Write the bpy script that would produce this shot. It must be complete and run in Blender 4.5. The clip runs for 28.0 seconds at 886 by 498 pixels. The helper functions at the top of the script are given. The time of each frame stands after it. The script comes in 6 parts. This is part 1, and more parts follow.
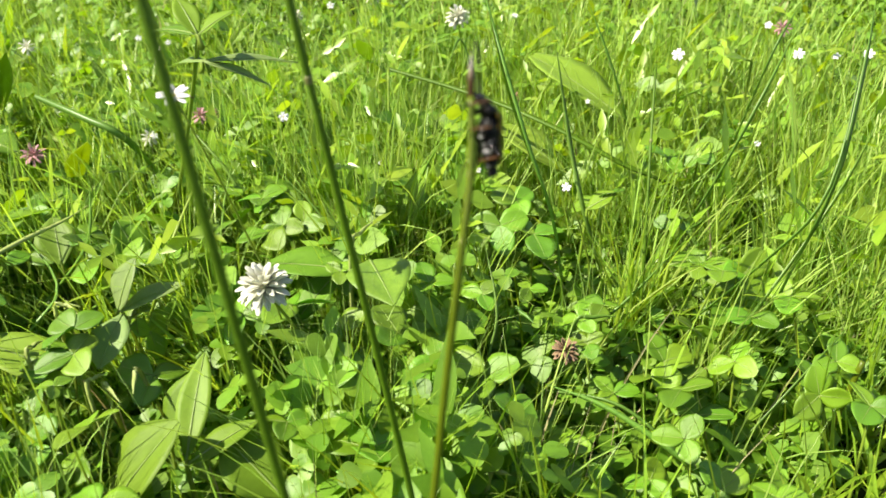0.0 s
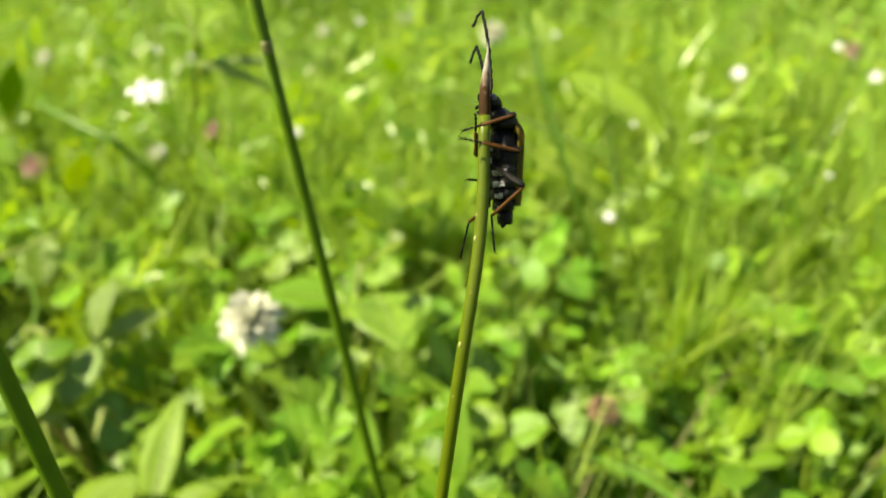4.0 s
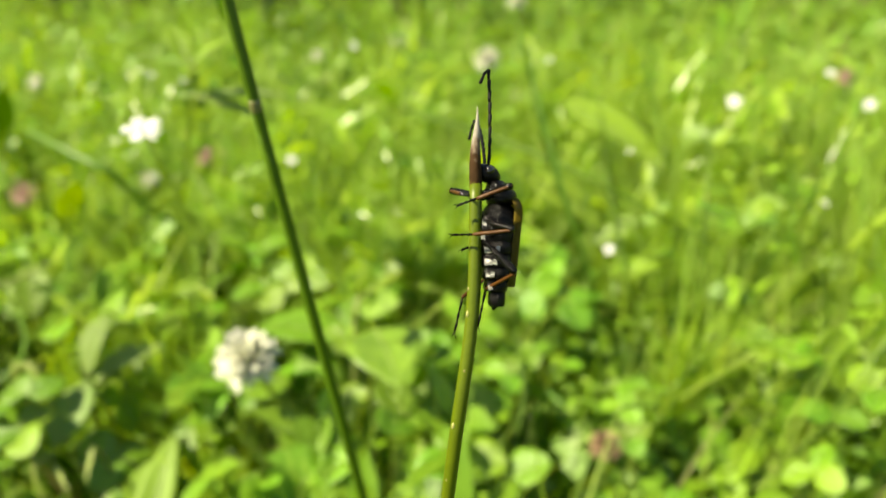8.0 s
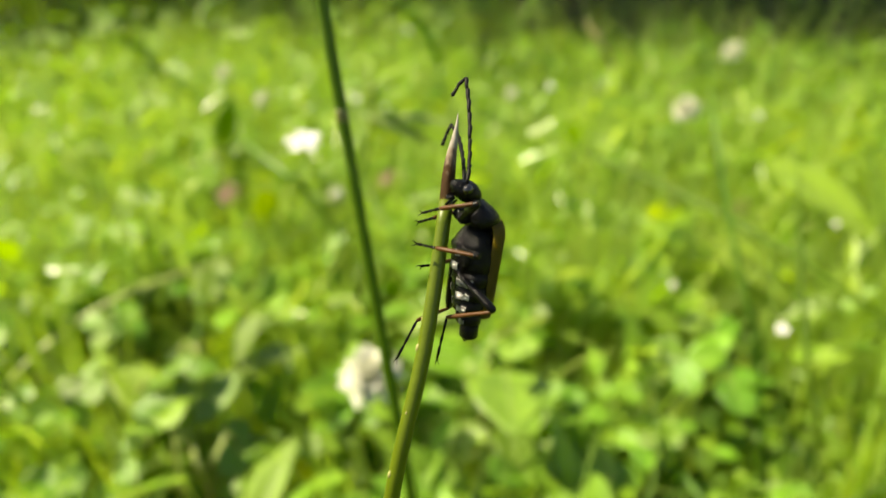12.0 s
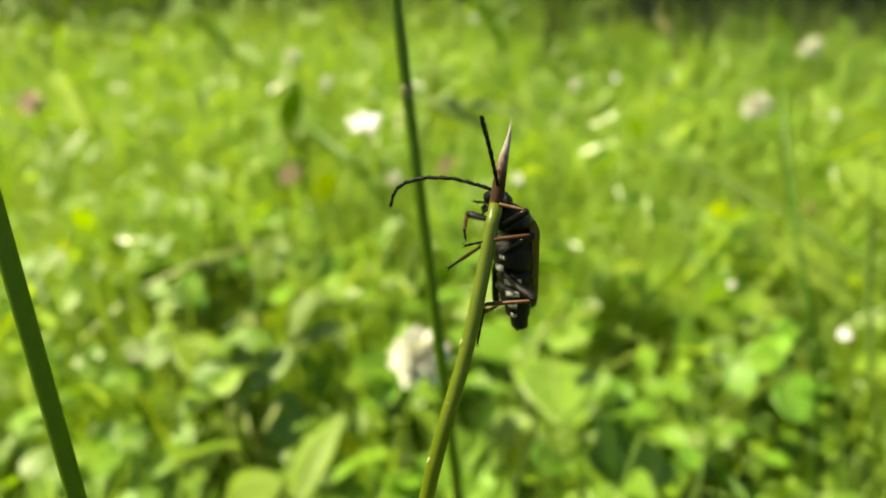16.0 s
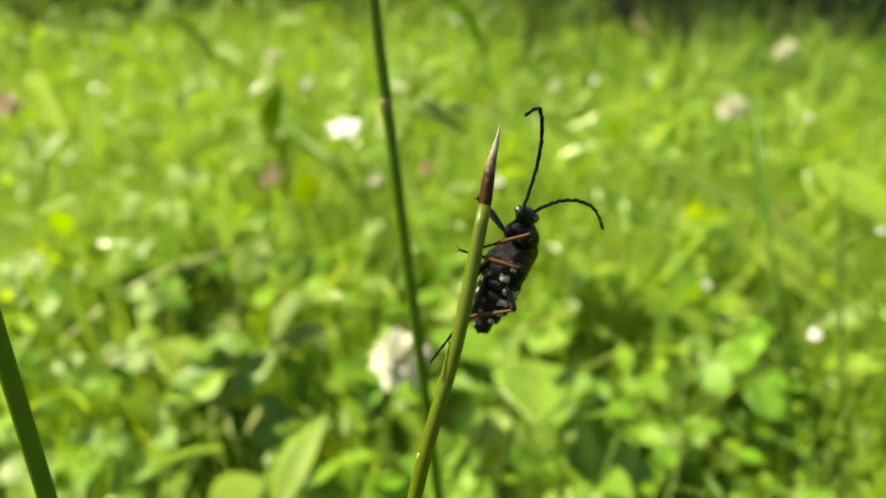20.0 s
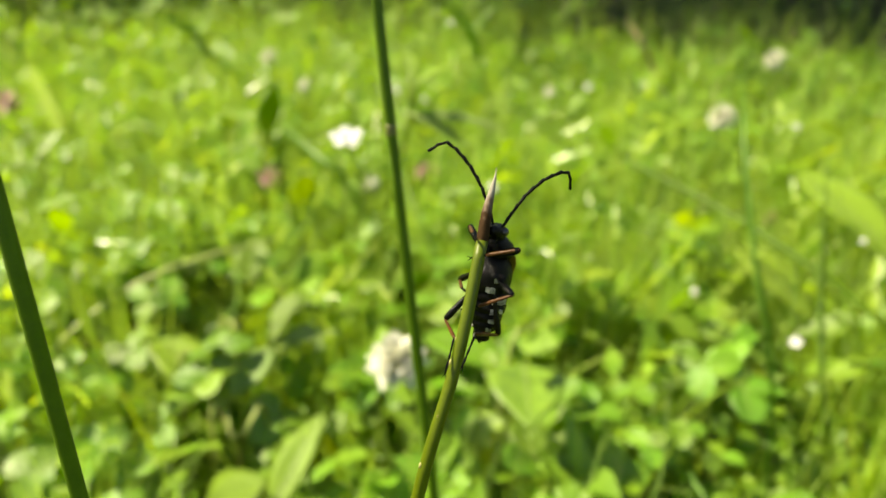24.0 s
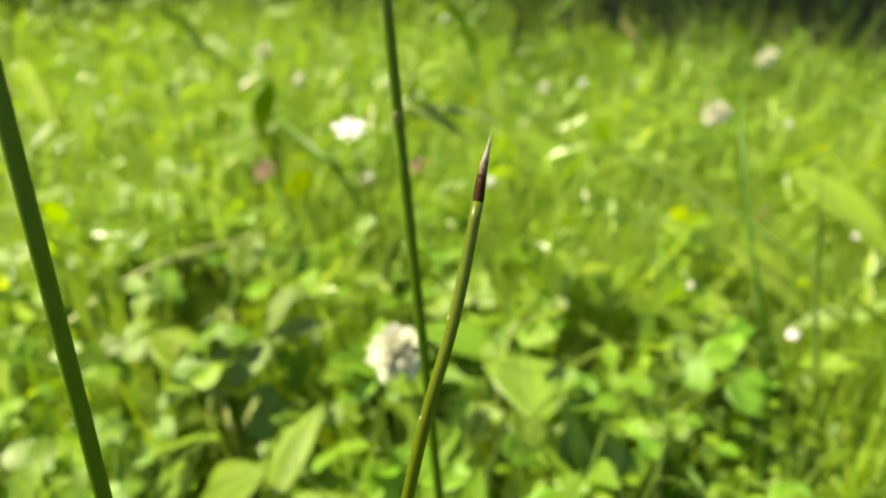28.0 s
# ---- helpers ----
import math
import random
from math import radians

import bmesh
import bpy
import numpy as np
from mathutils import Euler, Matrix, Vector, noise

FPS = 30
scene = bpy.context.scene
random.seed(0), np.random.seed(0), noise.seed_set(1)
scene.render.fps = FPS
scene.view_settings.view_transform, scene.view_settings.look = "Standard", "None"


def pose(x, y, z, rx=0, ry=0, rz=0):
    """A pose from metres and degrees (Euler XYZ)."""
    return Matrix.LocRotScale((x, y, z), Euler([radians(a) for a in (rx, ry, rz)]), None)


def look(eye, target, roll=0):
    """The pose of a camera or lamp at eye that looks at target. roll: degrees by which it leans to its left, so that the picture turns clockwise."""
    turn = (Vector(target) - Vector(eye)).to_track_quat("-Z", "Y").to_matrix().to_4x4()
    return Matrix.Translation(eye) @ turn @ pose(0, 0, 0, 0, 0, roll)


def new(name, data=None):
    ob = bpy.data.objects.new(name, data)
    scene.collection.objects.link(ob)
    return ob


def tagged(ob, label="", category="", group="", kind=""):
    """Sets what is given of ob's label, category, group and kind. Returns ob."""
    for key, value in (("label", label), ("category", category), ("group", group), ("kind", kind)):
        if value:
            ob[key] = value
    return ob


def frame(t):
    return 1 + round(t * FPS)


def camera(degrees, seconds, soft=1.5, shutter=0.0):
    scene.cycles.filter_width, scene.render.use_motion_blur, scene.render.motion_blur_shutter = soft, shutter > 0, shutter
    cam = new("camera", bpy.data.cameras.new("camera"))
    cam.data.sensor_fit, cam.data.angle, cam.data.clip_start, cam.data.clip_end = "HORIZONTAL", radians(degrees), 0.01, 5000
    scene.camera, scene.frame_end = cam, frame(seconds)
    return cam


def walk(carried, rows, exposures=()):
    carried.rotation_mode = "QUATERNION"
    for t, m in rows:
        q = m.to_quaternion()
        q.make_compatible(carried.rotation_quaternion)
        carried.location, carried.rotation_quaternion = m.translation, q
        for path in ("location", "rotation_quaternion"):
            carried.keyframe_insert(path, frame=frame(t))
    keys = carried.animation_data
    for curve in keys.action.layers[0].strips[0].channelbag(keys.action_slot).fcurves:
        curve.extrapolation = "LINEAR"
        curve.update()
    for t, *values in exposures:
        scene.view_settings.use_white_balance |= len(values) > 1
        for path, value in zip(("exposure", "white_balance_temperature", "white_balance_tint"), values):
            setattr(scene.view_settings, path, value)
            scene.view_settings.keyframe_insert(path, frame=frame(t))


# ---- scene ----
cam = camera(66.17, 28.0, soft=1.6, shutter=0.3)
cam.data.dof.use_dof = True
cam.data.dof.aperture_fstop = 18.5
focus_mark = new("focus_mark")
focus_mark.empty_display_size = 0.002
cam.data.dof.focus_object = focus_mark
PATH = [
    (0.0, 0.0000, 0.0000, 0.3100, 53.58, 2.33, -0.00),
    (0.5, 0.0061, 0.0129, 0.3002, 53.75, 1.78, -0.08),
    (1.0, 0.0058, 0.0226, 0.2972, 53.61, 1.76, -0.11),
    (1.5, 0.0024, 0.0271, 0.2947, 53.76, 1.96, 0.41),
    (2.0, 0.0007, 0.0312, 0.2933, 53.57, 2.36, 0.75),
    (2.5, 0.0008, 0.0325, 0.2963, 54.97, 2.78, 1.52),
    (3.0, 0.0042, 0.0345, 0.2974, 55.83, 2.64, 2.49),
    (3.5, 0.0050, 0.0382, 0.2919, 56.15, 2.50, 3.20),
    (5.5, 0.0020, 0.0348, 0.2721, 56.35, 2.20, 3.68),
    (6.0, 0.0016, 0.0370, 0.2766, 56.13, 2.31, 3.19),
    (6.5, 0.0013, 0.0410, 0.2825, 56.17, 2.31, 2.91),
    (7.0, 0.0002, 0.0429, 0.2871, 56.97, 2.01, 3.12),
    (7.5, -0.0000, 0.0433, 0.2873, 57.42, 2.13, 3.01),
    (8.0, 0.0012, 0.0443, 0.2885, 57.61, 2.07, 2.76),
    (8.5, 0.0023, 0.0424, 0.2865, 57.74, 1.70, 3.89),
    (9.0, 0.0059, 0.0432, 0.2861, 58.31, 1.47, 6.65),
    (9.5, 0.0088, 0.0461, 0.2858, 58.88, 1.84, 9.77),
    (10.0, 0.0109, 0.0480, 0.2818, 59.29, 2.30, 12.30),
    (10.5, 0.0105, 0.0473, 0.2839, 60.08, 2.80, 14.96),
    (11.0, 0.0140, 0.0494, 0.2838, 60.89, 3.13, 16.89),
    (11.5, 0.0153, 0.0514, 0.2839, 61.61, 2.83, 18.57),
    (12.0, 0.0172, 0.0555, 0.2817, 61.87, 2.90, 20.67),
    (12.5, 0.0180, 0.0591, 0.2821, 62.13, 2.85, 22.32),
    (14.5, 0.0222, 0.0562, 0.2807, 61.84, 2.66, 25.41),
    (15.0, 0.0210, 0.0533, 0.2828, 61.39, 2.67, 25.68),
    (15.5, 0.0191, 0.0521, 0.2824, 61.14, 2.82, 25.90),
    (16.0, 0.0193, 0.0533, 0.2807, 61.37, 2.71, 26.16),
    (16.5, 0.0205, 0.0557, 0.2793, 61.35, 2.72, 26.11),
    (17.0, 0.0200, 0.0542, 0.2828, 61.30, 2.87, 25.78),
    (17.5, 0.0211, 0.0542, 0.2805, 61.30, 2.80, 25.47),
    (18.0, 0.0205, 0.0520, 0.2807, 61.05, 2.48, 24.90),
    (18.5, 0.0206, 0.0528, 0.2798, 60.99, 2.62, 24.84),
    (19.0, 0.0217, 0.0539, 0.2841, 61.17, 2.68, 24.88),
    (19.5, 0.0224, 0.0551, 0.2852, 61.32, 2.44, 24.83),
    (20.0, 0.0210, 0.0521, 0.2835, 61.24, 2.23, 24.76),
    (20.5, 0.0214, 0.0510, 0.2813, 60.99, 2.16, 24.67),
    (21.0, 0.0202, 0.0500, 0.2821, 60.84, 1.95, 24.70),
    (21.5, 0.0212, 0.0506, 0.2846, 60.79, 1.72, 24.69),
    (23.5, 0.0215, 0.0459, 0.2916, 60.88, 1.39, 24.44),
    (24.0, 0.0214, 0.0460, 0.2900, 61.09, 1.16, 24.44),
    (24.5, 0.0200, 0.0453, 0.2887, 61.09, 1.07, 24.28),
    (25.0, 0.0192, 0.0448, 0.2851, 60.74, 1.20, 24.15),
    (25.5, 0.0194, 0.0437, 0.2842, 60.69, 1.08, 24.09),
    (26.0, 0.0182, 0.0443, 0.2857, 60.81, 0.85, 24.24),
    (26.5, 0.0189, 0.0458, 0.2869, 60.87, 0.78, 24.06),
    (27.0, 0.0186, 0.0457, 0.2871, 60.94, 0.87, 24.04),
    (27.5, 0.0196, 0.0442, 0.2843, 60.98, 0.70, 24.03),
    (28.0, 0.0184, 0.0426, 0.2888, 60.85, 0.54, 23.84),
]


walk(cam, [(t, pose(x, y, z, rx, ry, rz)) for t, x, y, z, rx, ry, rz in PATH],
     [(0.0, 1.32, 6900, 12), (1.0, 1.34, 8250, 3), (8.0, 1.34, 8250, 3), (12.0, 1.36, 8350, 6), (28.0, 1.36, 8350, 6)])


def focus_rows():
    """The lens is set on the meadow at first and is then drawn in to the beetle."""
    rows = []
    for t, *at in PATH:
        eye = pose(*at)
        near = -(eye.inverted() @ (Vector(PERCH_BASE) + Vector(PERCH_LINE[-2]))).z
        d = near if t > 1.2 else (0.34, 0.30, near * 1.02)[int(t * 2)]
        rows.append((t, Matrix.Translation(eye @ Vector((0, 0, -d)))))
    return rows

# ---- daylight: clear sky, high sun to one side ----
SUN_AZ, SUN_EL = 99.0, 50.0          # degrees left of +y, degrees above the horizon
world = bpy.data.worlds.new("sky")
scene.world = world
world.use_nodes = True
wn = world.node_tree.nodes
sky = wn.new("ShaderNodeTexSky")
sky.sky_type, sky.sun_disc = "NISHITA", False
sky.sun_elevation, sky.sun_rotation = radians(SUN_EL), radians(-SUN_AZ)
wn["Background"].inputs["Strength"].default_value = 0.085
world.node_tree.links.new(sky.outputs[0], wn["Background"].inputs["Color"])
sun_data = bpy.data.lights.new("sun", "SUN")
sun_data.energy, sun_data.angle, sun_data.color = 5.0, radians(0.6), (1.0, 0.95, 0.84)
sun = new("sun", sun_data)
sun.matrix_world = look((-math.sin(radians(SUN_AZ)) * math.cos(radians(SUN_EL)) * 8,
                         math.cos(radians(SUN_AZ)) * math.cos(radians(SUN_EL)) * 8,
                         math.sin(radians(SUN_EL)) * 8), (0, 0, 0))

rng = np.random.default_rng(7)


# ---- materials ----
def shader(name, base, rough=0.5, dark=None, scale=60.0, amount=0.5, bump=0.2, translucent=None, through_part=0.4,
           spec=0.4, vary=0.0, island=False, metal=0.0):
    """A procedural surface: two scales of noise between base and dark, fine relief, and light through thin leaves."""
    m = bpy.data.materials.new(name)
    m.use_nodes = True
    nt = m.node_tree
    N, K = nt.nodes, nt.links
    p = N["Principled BSDF"]
    p.inputs["Roughness"].default_value = rough
    p.inputs["Specular IOR Level"].default_value = spec
    p.inputs["Metallic"].default_value = metal
    co = N.new("ShaderNodeTexCoord")
    n1, n2 = N.new("ShaderNodeTexNoise"), N.new("ShaderNodeTexNoise")
    n1.inputs["Scale"].default_value, n2.inputs["Scale"].default_value = scale, scale * 7
    n1.inputs["Detail"].default_value = n2.inputs["Detail"].default_value = 3
    for n in (n1, n2):
        K.new(co.outputs["Object"], n.inputs["Vector"])
    add = N.new("ShaderNodeMath")
    add.operation = "MULTIPLY_ADD"
    add.inputs[1].default_value = 0.45
    K.new(n2.outputs["Fac"], add.inputs[0])
    K.new(n1.outputs["Fac"], add.inputs[2])
    ramp = N.new("ShaderNodeMapRange")
    ramp.inputs["From Min"].default_value, ramp.inputs["From Max"].default_value = 0.5, 0.95
    ramp.inputs["To Max"].default_value = amount
    K.new(add.outputs[0], ramp.inputs["Value"])
    mix = N.new("ShaderNodeMix")
    mix.data_type = "RGBA"
    mix.inputs[6].default_value = (*base, 1)
    mix.inputs[7].default_value = (*(dark or [c * 0.5 for c in base]), 1)
    K.new(ramp.outputs[0], mix.inputs[0])
    colour = mix.outputs[2]
    if vary:
        hue = N.new("ShaderNodeHueSaturation")
        src = N.new("ShaderNodeNewGeometry" if island else "ShaderNodeObjectInfo")
        out = src.outputs["Random Per Island" if island else "Random"]
        r1, r2 = N.new("ShaderNodeMapRange"), N.new("ShaderNodeMapRange")
        r1.inputs["To Min"].default_value, r1.inputs["To Max"].default_value = 1 - vary, 1 + vary
        r2.inputs["To Min"].default_value, r2.inputs["To Max"].default_value = 0.5 - vary * 0.05, 0.5 + vary * 0.07
        w = N.new("ShaderNodeTexWhiteNoise")
        w.noise_dimensions = "1D"
        K.new(out, w.inputs["W"])
        K.new(out, r1.inputs["Value"])
        K.new(w.outputs["Value"], r2.inputs["Value"])
        K.new(r1.outputs[0], hue.inputs["Value"])
        K.new(r2.outputs[0], hue.inputs["Hue"])
        K.new(colour, hue.inputs["Color"])
        colour = hue.outputs[0]
    K.new(colour, p.inputs["Base Color"])
    if bump:
        b = N.new("ShaderNodeBump")
        b.inputs["Strength"].default_value, b.inputs["Distance"].default_value = bump, 0.0004
        K.new(add.outputs[0], b.inputs["Height"])
        K.new(b.outputs[0], p.inputs["Normal"])
    if translucent:
        t = N.new("ShaderNodeBsdfTranslucent")
        tint = N.new("ShaderNodeMix")
        tint.data_type, tint.blend_type = "RGBA", "MULTIPLY"
        tint.inputs[0].default_value = 1.0
        tint.inputs[7].default_value = (*translucent, 1)
        K.new(colour, tint.inputs[6])
        K.new(tint.outputs[2], t.inputs["Color"])
        s = N.new("ShaderNodeMixShader")
        s.inputs[0].default_value = through_part
        K.new(p.outputs[0], s.inputs[1])
        K.new(t.outputs[0], s.inputs[2])
        K.new(s.outputs[0], N["Material Output"].inputs["Surface"])
    return m


GLOW = (2.05, 1.85, 0.5)
M_SOIL = shader("soil", (0.026, 0.026, 0.009), 1.0, (0.014, 0.026, 0.005), 25, 0.9, 0.8, spec=0.05)
M_CLOVER = shader("clover_leaf", (0.16, 0.30, 0.016), 0.42, (0.10, 0.22, 0.012), 90, 0.7, 0.3, GLOW, 0.30, 0.6, 0.28)
M_CLOVER_I = shader("clover_leaf_field", (0.15, 0.28, 0.018), 0.5, (0.10, 0.21, 0.013), 90, 0.7, 0.3, GLOW, 0.36, 0.5, 0.2, True)
M_GRASS = shader("grass_blade", (0.235, 0.355, 0.03), 0.32, (0.135, 0.24, 0.018), 50, 0.6, 0.2, GLOW, 0.36, 0.5, 0.25, True)
# Lighter copy of the grass colour, standing in for sun on the blades.
M_GRASS_LIT = shader("lit_copy_grass_blade", (0.33, 0.46, 0.10), 0.4, (0.24, 0.37, 0.07), 50, 0.6, 0.2, (1.55, 1.6, 0.55), 0.36, 0.5, 0.25, True)
M_DRY = shader("dry_grass", (0.40, 0.37, 0.19), 0.6, (0.27, 0.23, 0.10), 60, 0.7, 0.3, (1.2, 1.0, 0.7), 0.3, 0.3, 0.3, True)
M_BROAD = shader("broad_leaf", (0.155, 0.275, 0.02), 0.55, (0.11, 0.21, 0.013), 70, 0.8, 0.5, GLOW, 0.36, 0.32, 0.2)
M_GREY = shader("grey_green_leaf", (0.29, 0.40, 0.13), 0.5, (0.20, 0.30, 0.09), 70, 0.7, 0.4, (1.6, 1.5, 0.8), 0.48, 0.4, 0.15)
M_ROUND = shader("light_round_leaf", (0.17, 0.29, 0.03), 0.45, (0.10, 0.20, 0.02), 110, 1.0, 0.4, GLOW, 0.3, 0.4, 0.1)
M_YELLOW = shader("yellowing_leaf", (0.31, 0.44, 0.05), 0.45, (0.23, 0.35, 0.035), 60, 0.7, 0.3, (1.6, 1.4, 0.5), 0.45, 0.4, 0.15)
M_STALK = shader("stalk", (0.20, 0.29, 0.03), 0.45, (0.14, 0.22, 0.02), 150, 0.6, 0.1, GLOW, 0.25, 0.4, 0.15)
M_WHITE = shader("white_petal", (0.76, 0.76, 0.74), 0.5, (0.66, 0.68, 0.63), 200, 0.5, 0.1, (1.0, 1.0, 1.0), 0.35, 0.3)
M_CREAM = shader("clover_floret", (0.78, 0.78, 0.69), 0.6, (0.64, 0.65, 0.52), 300, 0.6, 0.1, (1.0, 1.0, 0.92), 0.45, 0.2, 0.06)
M_PINK = shader("pink_floret", (0.50, 0.26, 0.30), 0.55, (0.38, 0.24, 0.2), 300, 0.6, 0.1, (1.0, 0.9, 0.9), 0.3, 0.3, 0.1)
M_WITHER = shader("withered_floret", (0.36, 0.25, 0.15), 0.7, (0.16, 0.10, 0.05), 300, 0.8, 0.3, (1.0, 0.9, 0.8), 0.2, 0.2, 0.2)
M_ANTHER = shader("anther", (0.55, 0.5, 0.12), 0.6)
# Rush and perch greens are darkened: foreground shade is put into the colour.
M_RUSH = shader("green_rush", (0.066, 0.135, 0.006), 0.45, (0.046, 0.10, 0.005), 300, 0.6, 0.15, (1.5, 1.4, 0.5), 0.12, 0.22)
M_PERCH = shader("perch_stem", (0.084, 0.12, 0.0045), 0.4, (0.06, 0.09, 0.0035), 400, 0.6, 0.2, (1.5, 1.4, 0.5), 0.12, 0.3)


def tip_shader():
    """The dried stem end: green at its foot, dark brown, then bleached in long streaks to the point."""
    m = bpy.data.materials.new("dried_stem_tip")
    m.use_nodes = True
    N, K = m.node_tree.nodes, m.node_tree.links
    p = N["Principled BSDF"]
    p.inputs["Roughness"].default_value, p.inputs["Specular IOR Level"].default_value = 0.8, 0.12
    co, part_of, streak, n = N.new("ShaderNodeTexCoord"), N.new("ShaderNodeSeparateXYZ"), N.new("ShaderNodeMapping"), N.new("ShaderNodeTexNoise")
    streak.inputs["Scale"].default_value = (2600, 2600, 220)
    n.inputs["Scale"].default_value, n.inputs["Detail"].default_value = 1.0, 3
    K.new(co.outputs["Generated"], part_of.inputs[0])
    K.new(co.outputs["Object"], streak.inputs["Vector"])
    K.new(streak.outputs[0], n.inputs["Vector"])
    add, ramp = N.new("ShaderNodeMath"), N.new("ShaderNodeValToRGB")
    add.operation = "MULTIPLY_ADD"
    add.inputs[1].default_value = 0.42
    K.new(n.outputs["Fac"], add.inputs[0])
    K.new(part_of.outputs["Z"], add.inputs[2])
    e = ramp.color_ramp.elements
    e[0].position, e[0].color = 0.2, (0.12, 0.165, 0.008, 1)
    e[1].position, e[1].color = 0.98, (0.26, 0.24, 0.20, 1)
    for at, c in ((0.36, (0.07, 0.05, 0.008, 1)), (0.45, (0.028, 0.014, 0.004, 1)), (0.70, (0.04, 0.02, 0.007, 1)), (0.84, (0.16, 0.12, 0.085, 1))):
        k = e.new(at)
        k.color = c
    K.new(add.outputs[0], ramp.inputs["Fac"])
    K.new(ramp.outputs[0], p.inputs["Base Color"])
    bump = N.new("ShaderNodeBump")
    bump.inputs["Strength"].default_value, bump.inputs["Distance"].default_value = 0.5, 0.0002
    K.new(n.outputs["Fac"], bump.inputs["Height"])
    K.new(bump.outputs[0], p.inputs["Normal"])
    return m


M_TIP = tip_shader()
M_SCAR = shader("pale_stem_scar", (0.30, 0.30, 0.10), 0.6)
M_SPOT = shader("brown_speck", (0.09, 0.045, 0.02), 0.7)
M_RING = shader("stem_joint", (0.16, 0.18, 0.05), 0.5, (0.07, 0.06, 0.02), 500, 0.8, 0.3)
M_BLACK = shader("black_chitin", (0.0016, 0.0014, 0.0012), 0.16, (0.002, 0.0018, 0.0015), 2400, 0.7, 0.35, None, 0, 0.16)
M_BELLY = shader("downy_black_chitin", (0.0016, 0.0014, 0.0012), 0.2, (0.003, 0.0027, 0.0024), 2600, 0.45, 0.5, None, 0, 0.15)
M_ELYTRA = shader("tan_wing_case", (0.14, 0.10, 0.02), 0.55, (0.10, 0.072, 0.014), 800, 0.6, 0.3, (3.4, 4.0, 5.6), 0.6, 0.15)
M_TIBIA = shader("orange_brown_chitin", (0.08, 0.031, 0.006), 0.4, (0.035, 0.013, 0.003), 800, 0.6, 0.3, (1.3, 0.8, 0.4), 0.12, 0.2)
M_HAIR = shader("silvery_hair", (0.62, 0.61, 0.59), 0.4, (0.03, 0.027, 0.024), 2300, 1.0, 0.8, None, 0, 0.6, metal=0.5)
M_FEELER = shader("dull_black_chitin", (0.002, 0.0018, 0.0015), 0.5, (0.004, 0.0035, 0.003), 2400, 0.7, 0.2, None, 0, 0.12)
M_EYE = shader("beetle_eye", (0.008, 0.007, 0.007), 0.12, None, 900, 0.2, 0.2, None, 0, 0.8)
M_SMOKE = shader("dark_wing_end", (0.02, 0.016, 0.010), 0.3, None, 500, 0.5, 0.2, (1.4, 1.2, 0.8), 0.3, 0.5)
M_WING = shader("smoky_wing", (0.26, 0.21, 0.09), 0.3, (0.18, 0.14, 0.06), 500, 0.6, 0.2, (2.6, 2.6, 2.0), 0.65, 0.5)
M_BARK = shader("bark", (0.12, 0.09, 0.06), 0.9, (0.06, 0.045, 0.03), 14, 0.8, 0.8, spec=0.1)
M_SHRUB = shader("tree_leaf", (0.05, 0.10, 0.02), 0.5, (0.03, 0.07, 0.012), 30, 0.7, 0.2, GLOW, 0.3, 0.3, 0.3, True)
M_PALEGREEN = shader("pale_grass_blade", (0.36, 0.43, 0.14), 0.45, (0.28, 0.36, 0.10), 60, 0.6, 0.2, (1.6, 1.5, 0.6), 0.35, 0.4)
M_DEAD = shader("dead_leaf", (0.42, 0.24, 0.13), 0.7, (0.25, 0.13, 0.07), 120, 0.8, 0.5, (1.1, 0.9, 0.7), 0.25, 0.2)


# ---- helpers for meshes ----
def mesh_of(name, verts, faces, material, smooth=True):
    me = bpy.data.meshes.new(name)
    me.from_pydata([tuple(v) for v in verts], [], faces)
    me.materials.append(material)
    if smooth:
        me.polygons.foreach_set("use_smooth", [True] * len(me.polygons))
    me.update()
    return me


def part(name, data, parent=None, label="", m=None):
    """Links a mesh as one object, under a thing or a part."""
    ob = new(name, data)
    ob.parent = parent
    if m is not None:
        ob.matrix_basis = m
    if label:
        ob["label"] = label
    return ob


def thing(name, label, category, m=None, group="", kind=""):
    ob = new(name)
    ob.empty_display_size = 0.005
    if m is not None:
        ob.matrix_basis = m
    return tagged(ob, label, category, group, kind)


def tube(points, radii, sides=8, cap=True):
    """Vertices and faces of a round tube along points."""
    pts = [Vector(p) for p in points]
    verts, faces, ref = [], [], None
    for i, p in enumerate(pts):
        d = (pts[min(i + 1, len(pts) - 1)] - pts[max(i - 1, 0)]).normalized()
        if ref is None:
            ref = Vector((1, 0, 0)) if abs(d.x) < 0.8 else Vector((0, 1, 0))
        u = (ref - d * ref.dot(d)).normalized()
        ref = u
        w = d.cross(u)
        for k in range(sides):
            a = 2 * math.pi * k / sides
            verts.append(p + (u * math.cos(a) + w * math.sin(a)) * radii[i])
    for i in range(len(pts) - 1):
        for k in range(sides):
            a, b = i * sides + k, i * sides + (k + 1) % sides
            faces.append((a, b, b + sides, a + sides))
    if cap:
        faces.append(tuple(range(sides - 1, -1, -1)))
        faces.append(tuple(range(len(verts) - sides, len(verts))))
    return verts, faces


def tube_mesh(name, points, radii, material, sides=8):
    v, f = tube(points, radii, sides)
    return mesh_of(name, v, f, material)


def joined(name, pieces, material, smooth=True):
    verts, faces = [], []
    for v, f in pieces:
        o = len(verts)
        verts += list(v)
        faces += [tuple(i + o for i in q) for q in f]
    return mesh_of(name, verts, faces, material, smooth)


